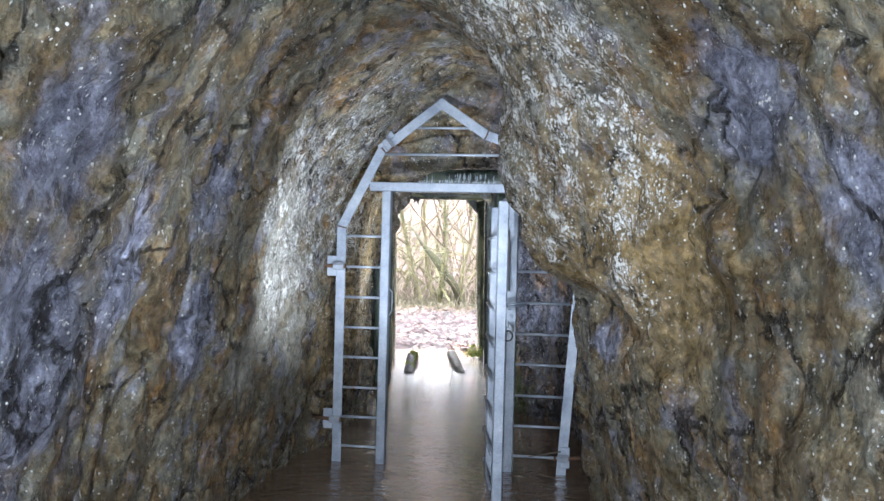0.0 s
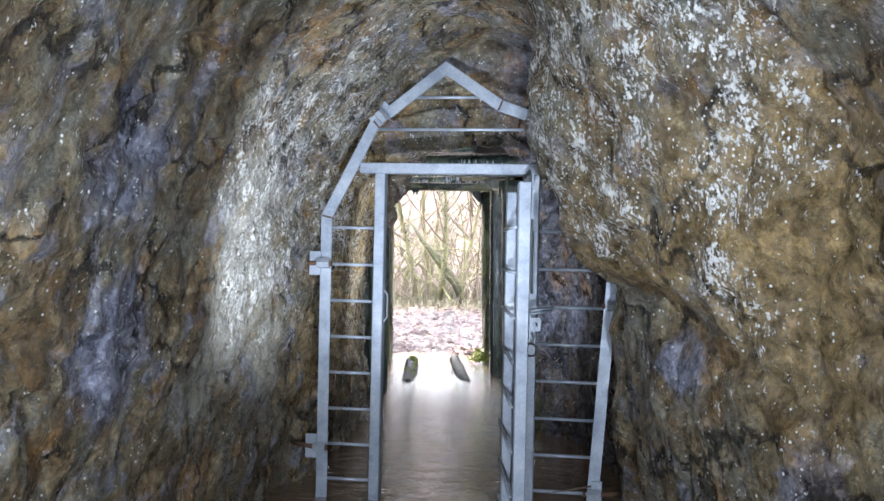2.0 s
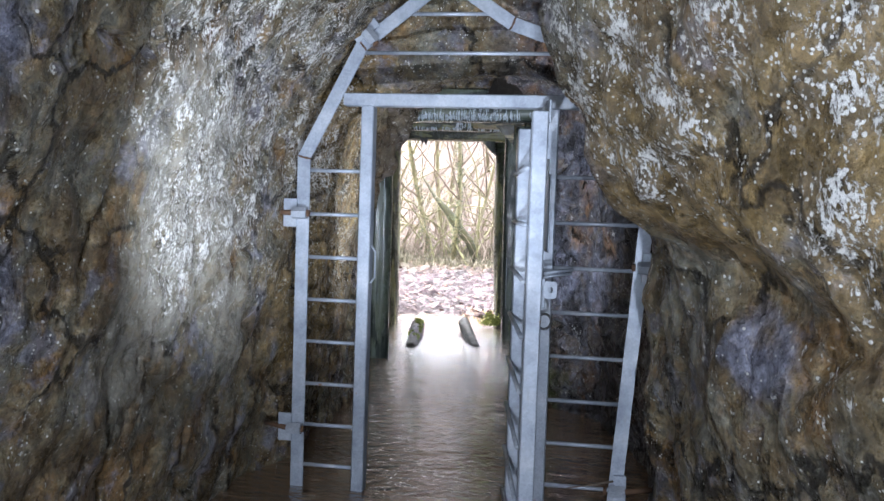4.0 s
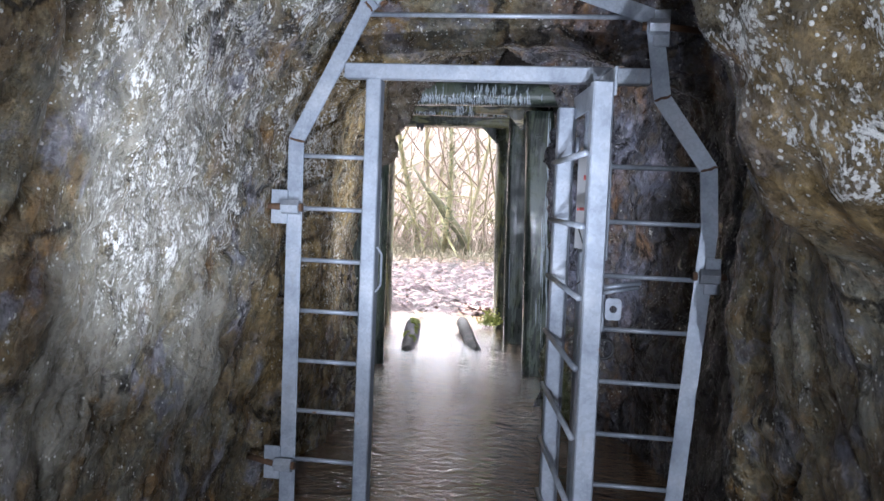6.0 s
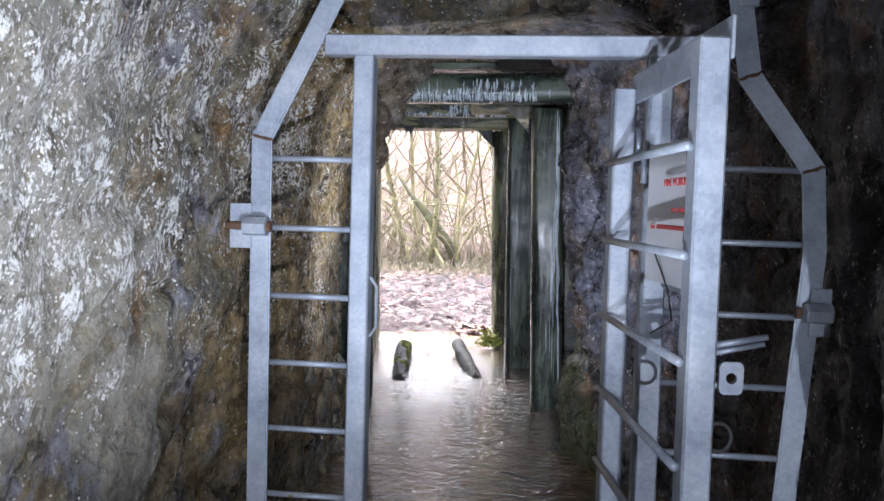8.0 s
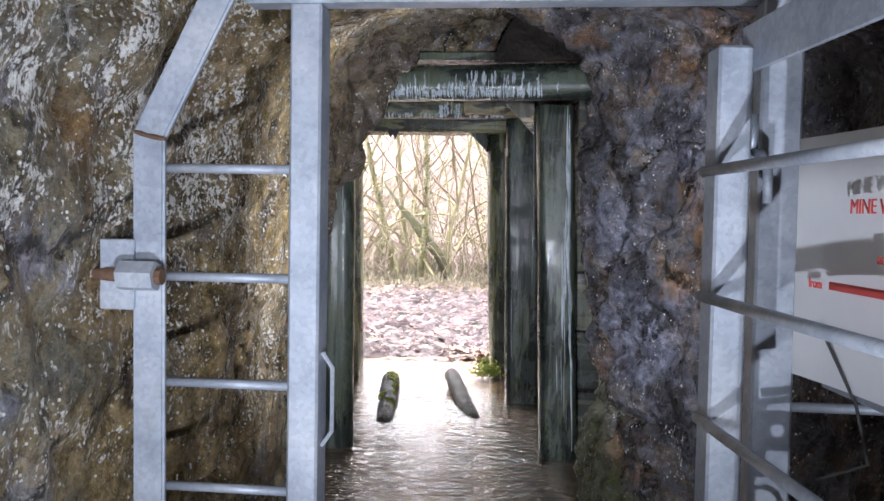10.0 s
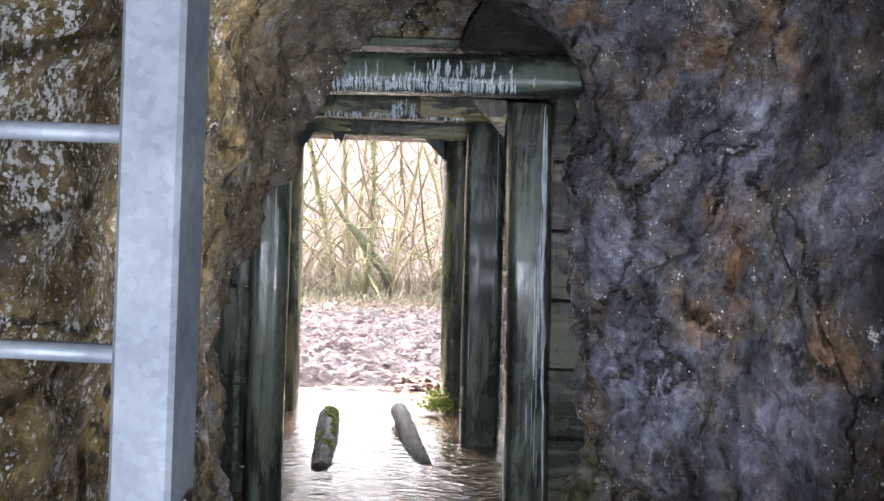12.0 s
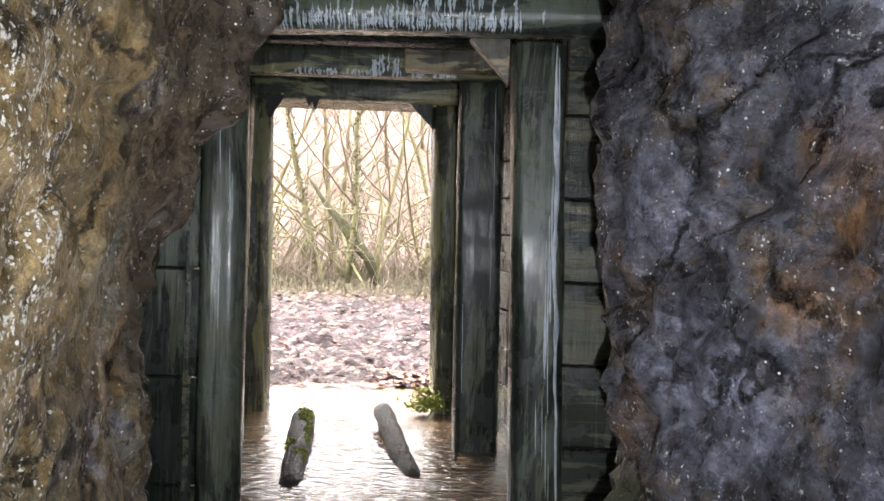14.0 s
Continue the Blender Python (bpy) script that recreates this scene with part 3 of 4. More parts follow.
tagged(sheet("ground", -9, 7, 9.6, 20, 360, 330, ground_height, MUD), "churned wet mud track with ruts, rising to winter grass", "ground", kind="structure")
tagged(sheet("backdrop", -70, 70, 19.9, 90, 70, 50, lambda x, y: ground_height(x, y) - 0.03 + 0.4 * noise.noise(Vector((x * 0.3, y * 0.3, 0))) * min(1, (y - 19.9) / 3), BANK),
       "wooded bank covered in pale dead leaves", "bank", kind="structure")

# hillside over and beside the tunnel
def hill_height(x, y):
    return 2.7 + (10.6 - y) * 0.55 + 0.35 * noise.noise(Vector((x * 0.5, y * 0.5, 3)))


tagged(sheet("ground_hillside", -60, 60, -60, 10.35, 60, 40, hill_height, BANK), "leaf-covered hillside over the tunnel", "hillside", kind="structure")
for name, lo, hi in (("wall_portal_left", (-40, 10.3, -0.6), (-1.86, 10.75, 3.0)), ("wall_portal_right", (-0.30, 10.3, -0.6), (40, 10.75, 3.0)), ("wall_portal_top", (-1.86, 10.3, 1.9), (-0.30, 10.75, 3.0))):
    tagged(link_mesh(name, boxed(lo, hi, 0.02), ROCK), "rock face round the tunnel's mouth", "rock face", kind="structure")


# ---- the steel gate ----
FRONT, BACK = 4.945, 4.995
BARS = [1.314, 1.135, 0.958, 0.782, 0.608, 0.432, 0.260, 0.090]
gate = empty("security_grille", "galvanised steel grille frame bolted to the rock, standing in water", "grille")
part("frame", section([(-0.872, -0.3), (-0.876, 1.365), (-0.645, 1.82), (-0.305, 2.085), (-0.042, 1.905), (0.29, 1.79), (0.330, 1.535), (0.487, 1.315),
                       (0.500, 1.12), (0.430, 0.1), (0.405, -0.3)], 0.054, FRONT, FRONT + 0.014), STEEL, gate, "flat galvanised bar bent to an arch")
part("header", boxed((-0.715, FRONT - 0.003, 1.578), (0.29, BACK - 0.003, 1.630)), STEEL, gate)
part("post", boxed((-0.639, FRONT - 0.002, -0.3), (-0.588, 5.005, 1.579)), STEEL, gate)
part("post", boxed((0.090, FRONT - 0.002, -0.3), (0.152, BACK, 1.579)), STEEL, gate)


for x, z, tilt in ((-0.872, 1.365, 14), (-0.643, 1.82, 52), (-0.042, 1.905, -62), (0.330, 1.535, -24), (0.487, 1.315, -20)):
    wb = bmesh.new()
    rgw = random.Random(int(x * 1000))
    tube(wb, [(u, FRONT - 0.001, rgw.uniform(-0.003, 0.003)) for u in (-0.027, -0.016, -0.005, 0.006, 0.017, 0.027)], [0.003, 0.0045, 0.0035, 0.005, 0.004, 0.003], 6)
    bmesh.ops.transform(wb, matrix=Matrix.Translation((x, 0, z)) @ Matrix.Rotation(radians(tilt), 4, "Y"), verts=wb.verts)
    part("weld", wb, RUSTY, gate, "rusty weld bead")


def bar(z, x0, x1, parent, y=4.964):
    return part("bar", tube(bmesh.new(), [(x0, y, z), (x1, y, z)], 0.008, 10), STEEL, parent, smooth=True)


for z in BARS:
    bar(z, -0.86, -0.635, gate)
    bar(z, 0.15, 0.425 + 0.068 * max(0, min(1, (z - 0.1))), gate)
bar(1.793, -0.64, 0.29, gate)
bar(1.947, -0.47, -0.11, gate)


def lug(x, z, side, angle=0.0):
    """A bracket plate with a square nut and an anchor rod into the rock."""
    m = Matrix.Translation((x, FRONT, z)) @ pose(0, 0, 0, 0, angle, 0)
    ob = empty("anchor_lug", "grey steel anchor plate with nut, rod driven into rock", "anchor lug", "anchor lugs of the gate")
    ob.matrix_world = m
    part("plate", boxed((-0.058 if side < 0 else -0.02, -0.012, -0.058), (0.0 if side < 0 else 0.03, -0.002, 0.058), 0.002), STEEL, ob)
    nut = bmesh.new()
    tube(nut, [(-0.036 if side > 0 else -0.012, -0.03, 0), (0.024 if side > 0 else 0.048, -0.03, 0)], 0.025, 6)
    part("nut", nut, STEEL, ob)
    part("rod", tube(bmesh.new(), [(side * 0.01, -0.03, 0), (side * 0.13, 0.03, 0)], 0.011, 8), RUSTY, ob, "rusty anchor rod", smooth=True)
    part("rod_end", tube(bmesh.new(), [(-side * 0.045, -0.03, 0), (-side * 0.058, -0.03, 0)], 0.014, 8), RUSTY, ob, "rusty bolt end")
    return ob


lug(-0.895, 1.138, -1)
lug(-0.895, 0.250, -1)
lug(-0.615, 1.860, -1, 50)
lug(0.51, 0.975, 1)
lug(0.31, 1.755, 1)
lug(0.44, 0.10, 1)

# latch keeper on the free post
keep = empty("latch_keeper", "welded steel slot on the gate post", "latch")
kb = bmesh.new()
tube(kb, [(-0.587, 4.97, 0.86), (-0.570, 4.97, 0.885), (-0.570, 4.97, 0.99), (-0.587, 4.97, 1.015)], 0.004, 6)
part("loop", kb, STEEL, keep)

# the open leaf, hinged on the fixed post, standing towards the walker
leaf = empty("gate_leaf", "open galvanised steel gate leaf with round bars", "gate leaf")
leaf.matrix_world = pose(0.025, 4.895, 0, 0, 0, -90 + 8.0)
LEN = 0.655
part("hinge_stile", boxed((0.0, -0.026, -0.15), (0.05, 0.024, 1.49)), STEEL, leaf)
part("hinge_strip", boxed((-0.012, 0.024, -0.15), (0.012, 0.034, 1.50), 0.002), STEEL, leaf)
part("free_stile", boxed((LEN - 0.05, -0.026, -0.15), (LEN, 0.024, 1.49)), STEEL, leaf)
part("top_rail", boxed((0.0, 0.0245, 1.455), (LEN, 0.031, 1.525), 0.002), STEEL, leaf)
part("bottom_rail", boxed((0.05, -0.022, -0.14), (LEN - 0.05, 0.020, -0.09)), STEEL, leaf)
for z in BARS:
    part("bar", tube(bmesh.new(), [(0.024, -0.034, z), (LEN - 0.014, -0.034, z)], 0.008, 10), STEEL, leaf, smooth=True)
# hinge hook, lock parts, sign
part("hinge_pin", tube(bmesh.new(), [(-0.0, 0.045, 1.335), (0.0, 0.045, 1.40)], 0.008, 8), STEEL, leaf, smooth=True)
part("hinge_hook", tube(bmesh.new(), [(0.0, 0.045, 1.345), (0.03, 0.047, 1.34), (0.05, 0.047, 1.325), (0.055, 0.047, 1.27)], 0.007, 8), STEEL, leaf, smooth=True)
eye = bmesh.new()
ring_o = [(0.020 * math.copysign(min(1, abs(1.25 * math.cos(a))), math.cos(a)), 0.027 * math.copysign(min(1, abs(1.25 * math.sin(a))), math.sin(a))) for a in [2 * math.pi * k / 24 for k in range(24)]]
ring_i = [(0.009 * math.cos(2 * math.pi * k / 24), 0.009 * math.sin(2 * math.pi * k / 24)) for k in range(24)]
rows4 = [[eye.verts.new((LEN - 0.01 + d, 0.05 + u, 0.935 + w)) for u, w in ring] for d, ring in ((0, ring_o), (0.008, ring_o), (0.008, ring_i), (0, ring_i))]
for a, b in zip(rows4, rows4[1:] + rows4[:1]):
    for k in range(24):
        eye.faces.new((a[k], a[(k + 1) % 24], b[(k + 1) % 24], b[k]))
part("eye_plate", eye, STEEL, leaf, "small steel plate with a padlock hole")
part("lock_box", boxed((LEN - 0.20, 0.02, 0.87), (LEN - 0.052, 0.04, 0.975), 0.003), STEEL, leaf)
part("bolt_bar", tube(bmesh.new(), [(LEN - 0.03, 0.03, 0.985), (LEN - 0.05, 0.125, 0.998)], 0.006, 8), STEEL, leaf, smooth=True)
part("bolt_bar", tube(bmesh.new(), [(LEN - 0.03, 0.03, 0.972), (LEN - 0.05, 0.12, 0.986)], 0.005, 8), STEEL, leaf, smooth=True)
ring_bm = bmesh.new()
tube(ring_bm, [(LEN - 0.01 , 0.035 + 0.022 * math.cos(a), 0.835 + 0.024 * math.sin(a)) for a in [2 * math.pi * k / 16 for k in range(17)]], 0.004, 6, False)
part("ring", ring_bm, DARK_HOLE, leaf, "dark iron ring", smooth=True)


# warning sheet wired to the bars of the leaf
sign = empty("warning_sign", "curled white sheet with red lettering wired to the gate bars", "sign")
sign.matrix_world = leaf.matrix_world.copy()
sb = bmesh.new()
cols = []
for i in range(13):
    u = 0.215 + 0.37 * i / 12
    bulge = 0.016 + 0.014 * math.sin(math.pi * i / 12) + (0.02 * max(0, i - 9) / 3)
    cols.append([sb.verts.new((u, bulge + d, z)) for z in (1.06, 1.12, 1.2, 1.28, 1.345) for d in (0.0, 0.003)])
for a, b in zip(cols, cols[1:]):
    for k in range(0, 8, 2):
        sb.faces.new((a[k], b[k], b[k + 2], a[k + 2]))
        sb.faces.new((a[k + 1], a[k + 3], b[k + 3], b[k + 1]))
    sb.faces.new((a[0], a[1], b[1], b[0]))
    sb.faces.new((a[8], b[8], b[9], a[9]))
part("sheet", sb, SHEET, sign, smooth=True)
part("backing", boxed((0.225, 0.048, 1.045), (0.53, 0.054, 1.30), 0.002), STEEL, sign)


def lettering(text, u, z, size, parent):
    cu = bpy.data.curves.new("lettering", "FONT")
    cu.body, cu.size, cu.align_x, cu.extrude = text, size, "RIGHT", 0.0006
    tmp = new("lettering", cu)
    me = bpy.data.meshes.new_from_object(tmp.evaluated_get(bpy.context.evaluated_depsgraph_get()))
    bpy.data.objects.remove(tmp)
    me.materials.append(RED_INK)
    ob = new("lettering", me)
    ob.parent = parent
    ob.matrix_basis = pose(u, 0.0125, z, 90, 0, 0)
    return ob


lettering("MINE WORKINGS", 0.52, 1.255, 0.022, sign)
lettering("access with permission", 0.55, 1.205, 0.016, sign)
lettering("from", 0.29, 1.17, 0.016, sign)
part("printed_bar", boxed((0.31, 0.0105, 1.171), (0.55, 0.0125, 1.180), 0), RED_INK, sign)
wire = tube(bmesh.new(), [(0.30, 0.012, 1.12), (0.34, 0.03, 1.05), (0.36, 0.035, 0.99), (0.30, 0.01, 0.955)], 0.002, 5)
part("wire", wire, DARK_HOLE, sign)
wire = tube(bmesh.new(), [(0.50, 0.006, 1.33), (0.505, 0.012, 1.25), (0.50, 0.008, 1.15)], 0.002, 5)
part("wire", wire, DARK_HOLE, sign)


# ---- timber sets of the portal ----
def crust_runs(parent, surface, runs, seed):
    """Thin white strips, for highlights on wet timber, that follow surface(s, v, lift); runs: (s, width, v0, v1) each.
    """
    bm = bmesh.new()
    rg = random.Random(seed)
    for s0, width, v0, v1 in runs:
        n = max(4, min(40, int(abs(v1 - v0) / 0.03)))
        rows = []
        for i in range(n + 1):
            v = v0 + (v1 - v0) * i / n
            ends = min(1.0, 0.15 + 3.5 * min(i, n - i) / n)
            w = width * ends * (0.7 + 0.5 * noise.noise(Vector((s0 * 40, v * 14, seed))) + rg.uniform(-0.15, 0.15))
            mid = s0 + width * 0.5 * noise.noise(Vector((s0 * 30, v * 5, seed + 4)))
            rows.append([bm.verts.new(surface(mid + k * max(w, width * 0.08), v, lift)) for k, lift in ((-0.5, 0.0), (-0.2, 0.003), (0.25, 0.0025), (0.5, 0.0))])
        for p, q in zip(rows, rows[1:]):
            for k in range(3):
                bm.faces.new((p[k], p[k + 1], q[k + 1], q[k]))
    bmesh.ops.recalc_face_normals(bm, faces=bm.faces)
    return part("highlight_strips", bm, GLINT, parent, "white strips standing in for highlights on running water", smooth=True)


def log_post(name, foot, head, radius, seed, label, wood=POST_WOOD, square=1.0):
    """An upright round prop with an uneven, slightly flattened outline. Returns it and its surface."""
    def surface(a, z, lift=0.0):
        c = Vector(foot).lerp(Vector(head), (z - foot[2]) / (head[2] - foot[2]))
        r = radius * (1 + 0.08 * noise.noise(Vector((math.cos(a) * 2.2, math.sin(a) * 2.2, z * 1.4 + seed * 7))) + 0.03 * noise.noise(Vector((math.cos(a) * 6, math.sin(a) * 6, z * 2.5 + seed)))) + lift
        return Vector((c.x + r * math.cos(a), c.y + r * max(-square, min(square, math.sin(a))), z))

    bm = bmesh.new()
    sides, rows = 28, 36
    rings = [[bm.verts.new(surface(2 * math.pi * k / sides, foot[2] + (head[2] - foot[2]) * j / rows)) for k in range(sides)] for j in range(rows + 1)]
    for a, b in zip(rings, rings[1:]):
        for k in range(sides):
            bm.faces.new((a[k], a[(k + 1) % sides], b[(k + 1) % sides], b[k]))
    bm.faces.new(rings[0][::-1])
    bm.faces.new(rings[-1])
    return tagged(link_mesh(name, bm, wood, smooth=True), label, "timber prop", "props of the portal"), surface


def log_beam(a, b, radius, squash, seed, label, wood=BEAM_WOOD):
    """A round cap log whose faces are flattened by squash. Returns it and its surface."""
    def surface(x, t, lift=0.0):
        c = Vector(a).lerp(Vector(b), (x - a[0]) / (b[0] - a[0]))
        u, w = math.cos(t), math.sin(t)
        r = radius * (1 + 0.04 * noise.noise(Vector((x * 2 + seed, u * 1.5, w * 1.5))) + 0.015 * noise.noise(Vector((x * 7, u * 4, w * 4 + seed))))
        return Vector((x, c.y + r * max(-squash, min(squash, u)) + lift * u, c.z + r * max(-squash, min(squash, w)) + lift * w))

    bm = bmesh.new()
    sides, rows = 28, 30
    rings = [[bm.verts.new(surface(a[0] + (b[0] - a[0]) * j / rows, 2 * math.pi * k / sides)) for k in range(sides)] for j in range(rows + 1)]
    for p, q in zip(rings, rings[1:]):
        for k in range(sides):
            bm.faces.new((p[k], p[(k + 1) % sides], q[(k + 1) % sides], q[k]))
    bm.faces.new(rings[0][::-1])
    bm.faces.new(rings[-1])
    bmesh.ops.recalc_face_normals(bm, faces=bm.faces)
    return tagged(link_mesh("cap_beam", bm, wood, smooth=True), label, "timber beam", "cap beams of the portal"), surface


WET = "dark green wet timber prop standing in muddy water"
prop, face = log_post("timber_prop", (-0.080, 7.96, -0.3), (-0.145, 7.98, 1.80), 0.097, 1, "dark green wet timber prop with white strips for its highlights", SOAKED_POST, 0.8)
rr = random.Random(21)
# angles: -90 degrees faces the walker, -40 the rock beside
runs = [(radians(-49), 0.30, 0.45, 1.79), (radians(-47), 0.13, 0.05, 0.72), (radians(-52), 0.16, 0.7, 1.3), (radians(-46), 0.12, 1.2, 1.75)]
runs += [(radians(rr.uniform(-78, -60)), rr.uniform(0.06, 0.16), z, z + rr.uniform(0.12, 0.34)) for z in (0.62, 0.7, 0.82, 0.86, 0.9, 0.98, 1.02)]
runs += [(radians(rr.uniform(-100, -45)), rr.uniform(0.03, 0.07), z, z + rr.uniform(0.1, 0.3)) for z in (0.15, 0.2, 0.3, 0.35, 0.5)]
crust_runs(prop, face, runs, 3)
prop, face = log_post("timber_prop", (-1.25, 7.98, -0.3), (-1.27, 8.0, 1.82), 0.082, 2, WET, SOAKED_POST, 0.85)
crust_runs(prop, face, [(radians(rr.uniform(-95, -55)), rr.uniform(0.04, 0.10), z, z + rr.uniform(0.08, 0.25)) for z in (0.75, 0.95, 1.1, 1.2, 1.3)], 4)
prop, face = log_post("timber_prop", (-0.282, 9.22, -0.3), (-0.322, 9.22, 1.86), 0.116, 3, WET, square=0.62)
crust_runs(prop, face, [(radians(-52), 0.035, 1.2, 1.84), (radians(-128), 0.03, 0.3, 0.75), (radians(-58), 0.03, 0.8, 1.1)], 5)
log_post("timber_prop", (-1.61, 9.25, -0.3), (-1.60, 9.25, 1.86), 0.115, 4, WET)
log_post("timber_prop", (-0.435, 10.08, -0.3), (-0.490, 10.02, 1.84), 0.112, 5, "olive green timber prop at the tunnel's mouth, its colour lightened for daylight", DAYLIT_OLIVE_WOOD)
log_post("timber_prop", (-1.63, 9.92, -0.3), (-1.665, 9.96, 1.84), 0.124, 6, "olive green timber prop at the tunnel's mouth, its colour lightened for daylight", DAYLIT_OLIVE_WOOD)
beam, face = log_beam((-1.42, 7.97, 1.905), (0.12, 7.97, 1.925), 0.096, 0.9, 1, "round cap beam wet with running water, white strips for its highlights")
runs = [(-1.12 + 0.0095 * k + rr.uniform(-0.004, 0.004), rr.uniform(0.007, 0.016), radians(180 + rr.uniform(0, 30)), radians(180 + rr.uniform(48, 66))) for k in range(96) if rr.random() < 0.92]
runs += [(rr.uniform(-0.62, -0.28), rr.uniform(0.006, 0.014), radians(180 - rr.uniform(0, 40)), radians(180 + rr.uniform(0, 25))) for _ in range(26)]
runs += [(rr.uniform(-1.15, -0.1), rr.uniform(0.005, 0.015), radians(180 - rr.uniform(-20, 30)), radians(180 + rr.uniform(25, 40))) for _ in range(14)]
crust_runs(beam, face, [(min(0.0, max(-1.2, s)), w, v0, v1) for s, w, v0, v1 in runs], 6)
beam, face = log_beam((-1.75, 9.2, 1.945), (-0.12, 9.2, 1.945), 0.09, 0.8, 2, "squared green timber cap beam with a wet lower edge", DAYLIT_OLIVE_BEAM)
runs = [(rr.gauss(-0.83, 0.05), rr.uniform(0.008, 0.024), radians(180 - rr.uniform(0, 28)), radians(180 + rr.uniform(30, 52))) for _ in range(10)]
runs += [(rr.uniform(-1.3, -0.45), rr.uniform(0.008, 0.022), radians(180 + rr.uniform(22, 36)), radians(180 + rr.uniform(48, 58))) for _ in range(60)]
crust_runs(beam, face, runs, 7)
log_beam((-1.92, 9.97, 1.925), (-0.30, 9.97, 1.915), 0.088, 0.8, 3, "squared green timber cap beam over the opening", DAYLIT_OLIVE_BEAM)

block = bmesh.new()
tri = [(-0.39, 1.80), (-0.252, 1.80), (-0.252, 1.655)]
f0 = [block.verts.new((x, 7.87, z)) for x, z in tri]
f1 = [block.verts.new((x, 7.96, z)) for x, z in tri]
block.faces.new(f0)
block.faces.new(f1[::-1])
for k in range(3):
    block.faces.new((f0[k], f1[k], f1[(k + 1) % 3], f0[(k + 1) % 3]))
bmesh.ops.recalc_face_normals(block, faces=block.faces)
tagged(link_mesh("corner_bracket", block, PALE_WOOD), "pale sawn triangular wood bracket between post and beam", "bracket", "corner brackets")
block = bmesh.new()
tri = [(-0.73, 1.85), (-0.595, 1.85), (-0.595, 1.71)]
f0 = [block.verts.new((x, 9.92, z)) for x, z in tri]
f1 = [block.verts.new((x, 10.03, z)) for x, z in tri]
block.faces.new(f0)
block.faces.new(f1[::-1])
for k in range(3):
    block.faces.new((f0[k], f1[k], f1[(k + 1) % 3], f0[(k + 1) % 3]))
bmesh.ops.recalc_face_normals(block, faces=block.faces)
tagged(link_mesh("corner_bracket", block, POST_WOOD), "green triangular wood bracket between post and beam", "bracket", "corner brackets")
tagged(link_mesh("packing_block", boxed((-0.70, 8.99, 1.885), (-0.24, 9.115, 1.985), 0.006), PALE_WOOD), "pale new timber packing block against the beam", "timber block")


def rag(x0, x1, y, z, drops, label):
    bm = bmesh.new()
    n = len(drops)
    rows = []
    for d in (0.0, 0.02):
        rows.append(([bm.verts.new((x0 + (x1 - x0) * i / (n - 1), y + d, z)) for i in range(n)], [bm.verts.new((x0 + (x1 - x0) * i / (n - 1), y + d, z - h)) for i, h in enumerate(drops)]))
    (t0, b0), (t1, b1) = rows
    for i in range(n - 1):
        bm.faces.new((t0[i], t0[i + 1], b0[i + 1], b0[i]))
        bm.faces.new((t1[i], b1[i], b1[i + 1], t1[i + 1]))
        bm.faces.new((b0[i], b0[i + 1], b1[i + 1], b1[i]))
    return tagged(link_mesh("bark_scrap", bm, DARK_HOLE), label, "bark scrap")


rag(-1.62, -1.47, 9.88, 1.87, (0.11, 0.13, 0.12, 0.14, 0.09, 0.06, 0.02), "black ragged bark scrap hanging under a beam")
rag(-1.34, -1.26, 9.88, 1.865, (0.01, 0.06, 0.03, 0.08, 0.02), "black ragged bark scrap hanging under a beam")


sl = bmesh.new()
outline = [(-0.47, 2.015), (-0.36, 2.23), (-0.14, 2.26), (0.09, 2.12), (0.14, 2.02)]
front = [sl.verts.new((x, 7.86 + 0.02 * (i % 2), z)) for i, (x, z) in enumerate(outline)]
back = [sl.verts.new((x + 0.03, 8.05, z + 0.02)) for x, z in outline]
sl.faces.new(front)
sl.faces.new(back[::-1])
for k in range(5):
    sl.faces.new((front[k], back[k], back[(k + 1) % 5], front[(k + 1) % 5]))
bmesh.ops.recalc_face_normals(sl, faces=sl.faces)
bmesh.ops.subdivide_edges(sl, edges=sl.edges[:], cuts=3, use_grid_fill=True)
for vert in sl.verts:
    vert.co += noise.noise_vector(vert.co * 9) * 0.012
tagged(link_mesh("stone_slab", sl, LOG_BARK), "dark flat stone resting on the first timber beam", "stone")


def plank_wall(name, label, a, b, z0, z1, count, wood, thick=0.035):
    """Stacked lagging boards from plan point a to b."""
    wall = empty(name, label, "lagging boards")
    rng = random.Random(name + str(a))
    h = (z1 - z0) / count
    d = Vector((b[0] - a[0], b[1] - a[1], 0))
    wall.matrix_world = Matrix.Translation((a[0], a[1], 0)) @ Matrix.Rotation(math.atan2(d.y, d.x), 4, "Z")
    for i in range(count):
        off = rng.uniform(-0.006, 0.006)
        part("plank", boxed((0, -thick + off, z0 + h * i + 0.004), (d.length, off, z0 + h * (i + 1) - rng.uniform(0.001, 0.009)), 0.004), wood, wall)
    return wall


BOARDS = "stacked greenish lagging boards behind the timber props"
plank_wall("lagging", BOARDS, (0.06, 8.13), (-0.13, 9.36), -0.3, 2.1, 12, FRONT_PLANK)
plank_wall("lagging", BOARDS, (-0.13, 9.36), (-0.36, 10.32), -0.3, 2.1, 12, FRONT_PLANK)
plank_wall("lagging", BOARDS, (0.5, 8.10), (-0.02, 8.09), -0.3, 2.2, 8, FRONT_PLANK)
plank_wall("lagging", BOARDS, (-1.25, 8.10), (-2.0, 8.09), -0.3, 2.2, 6, POST_WOOD)
plank_wall("lagging", BOARDS, (-1.68, 9.36), (-1.40, 8.10), -0.3, 2.1, 12, FRONT_PLANK)
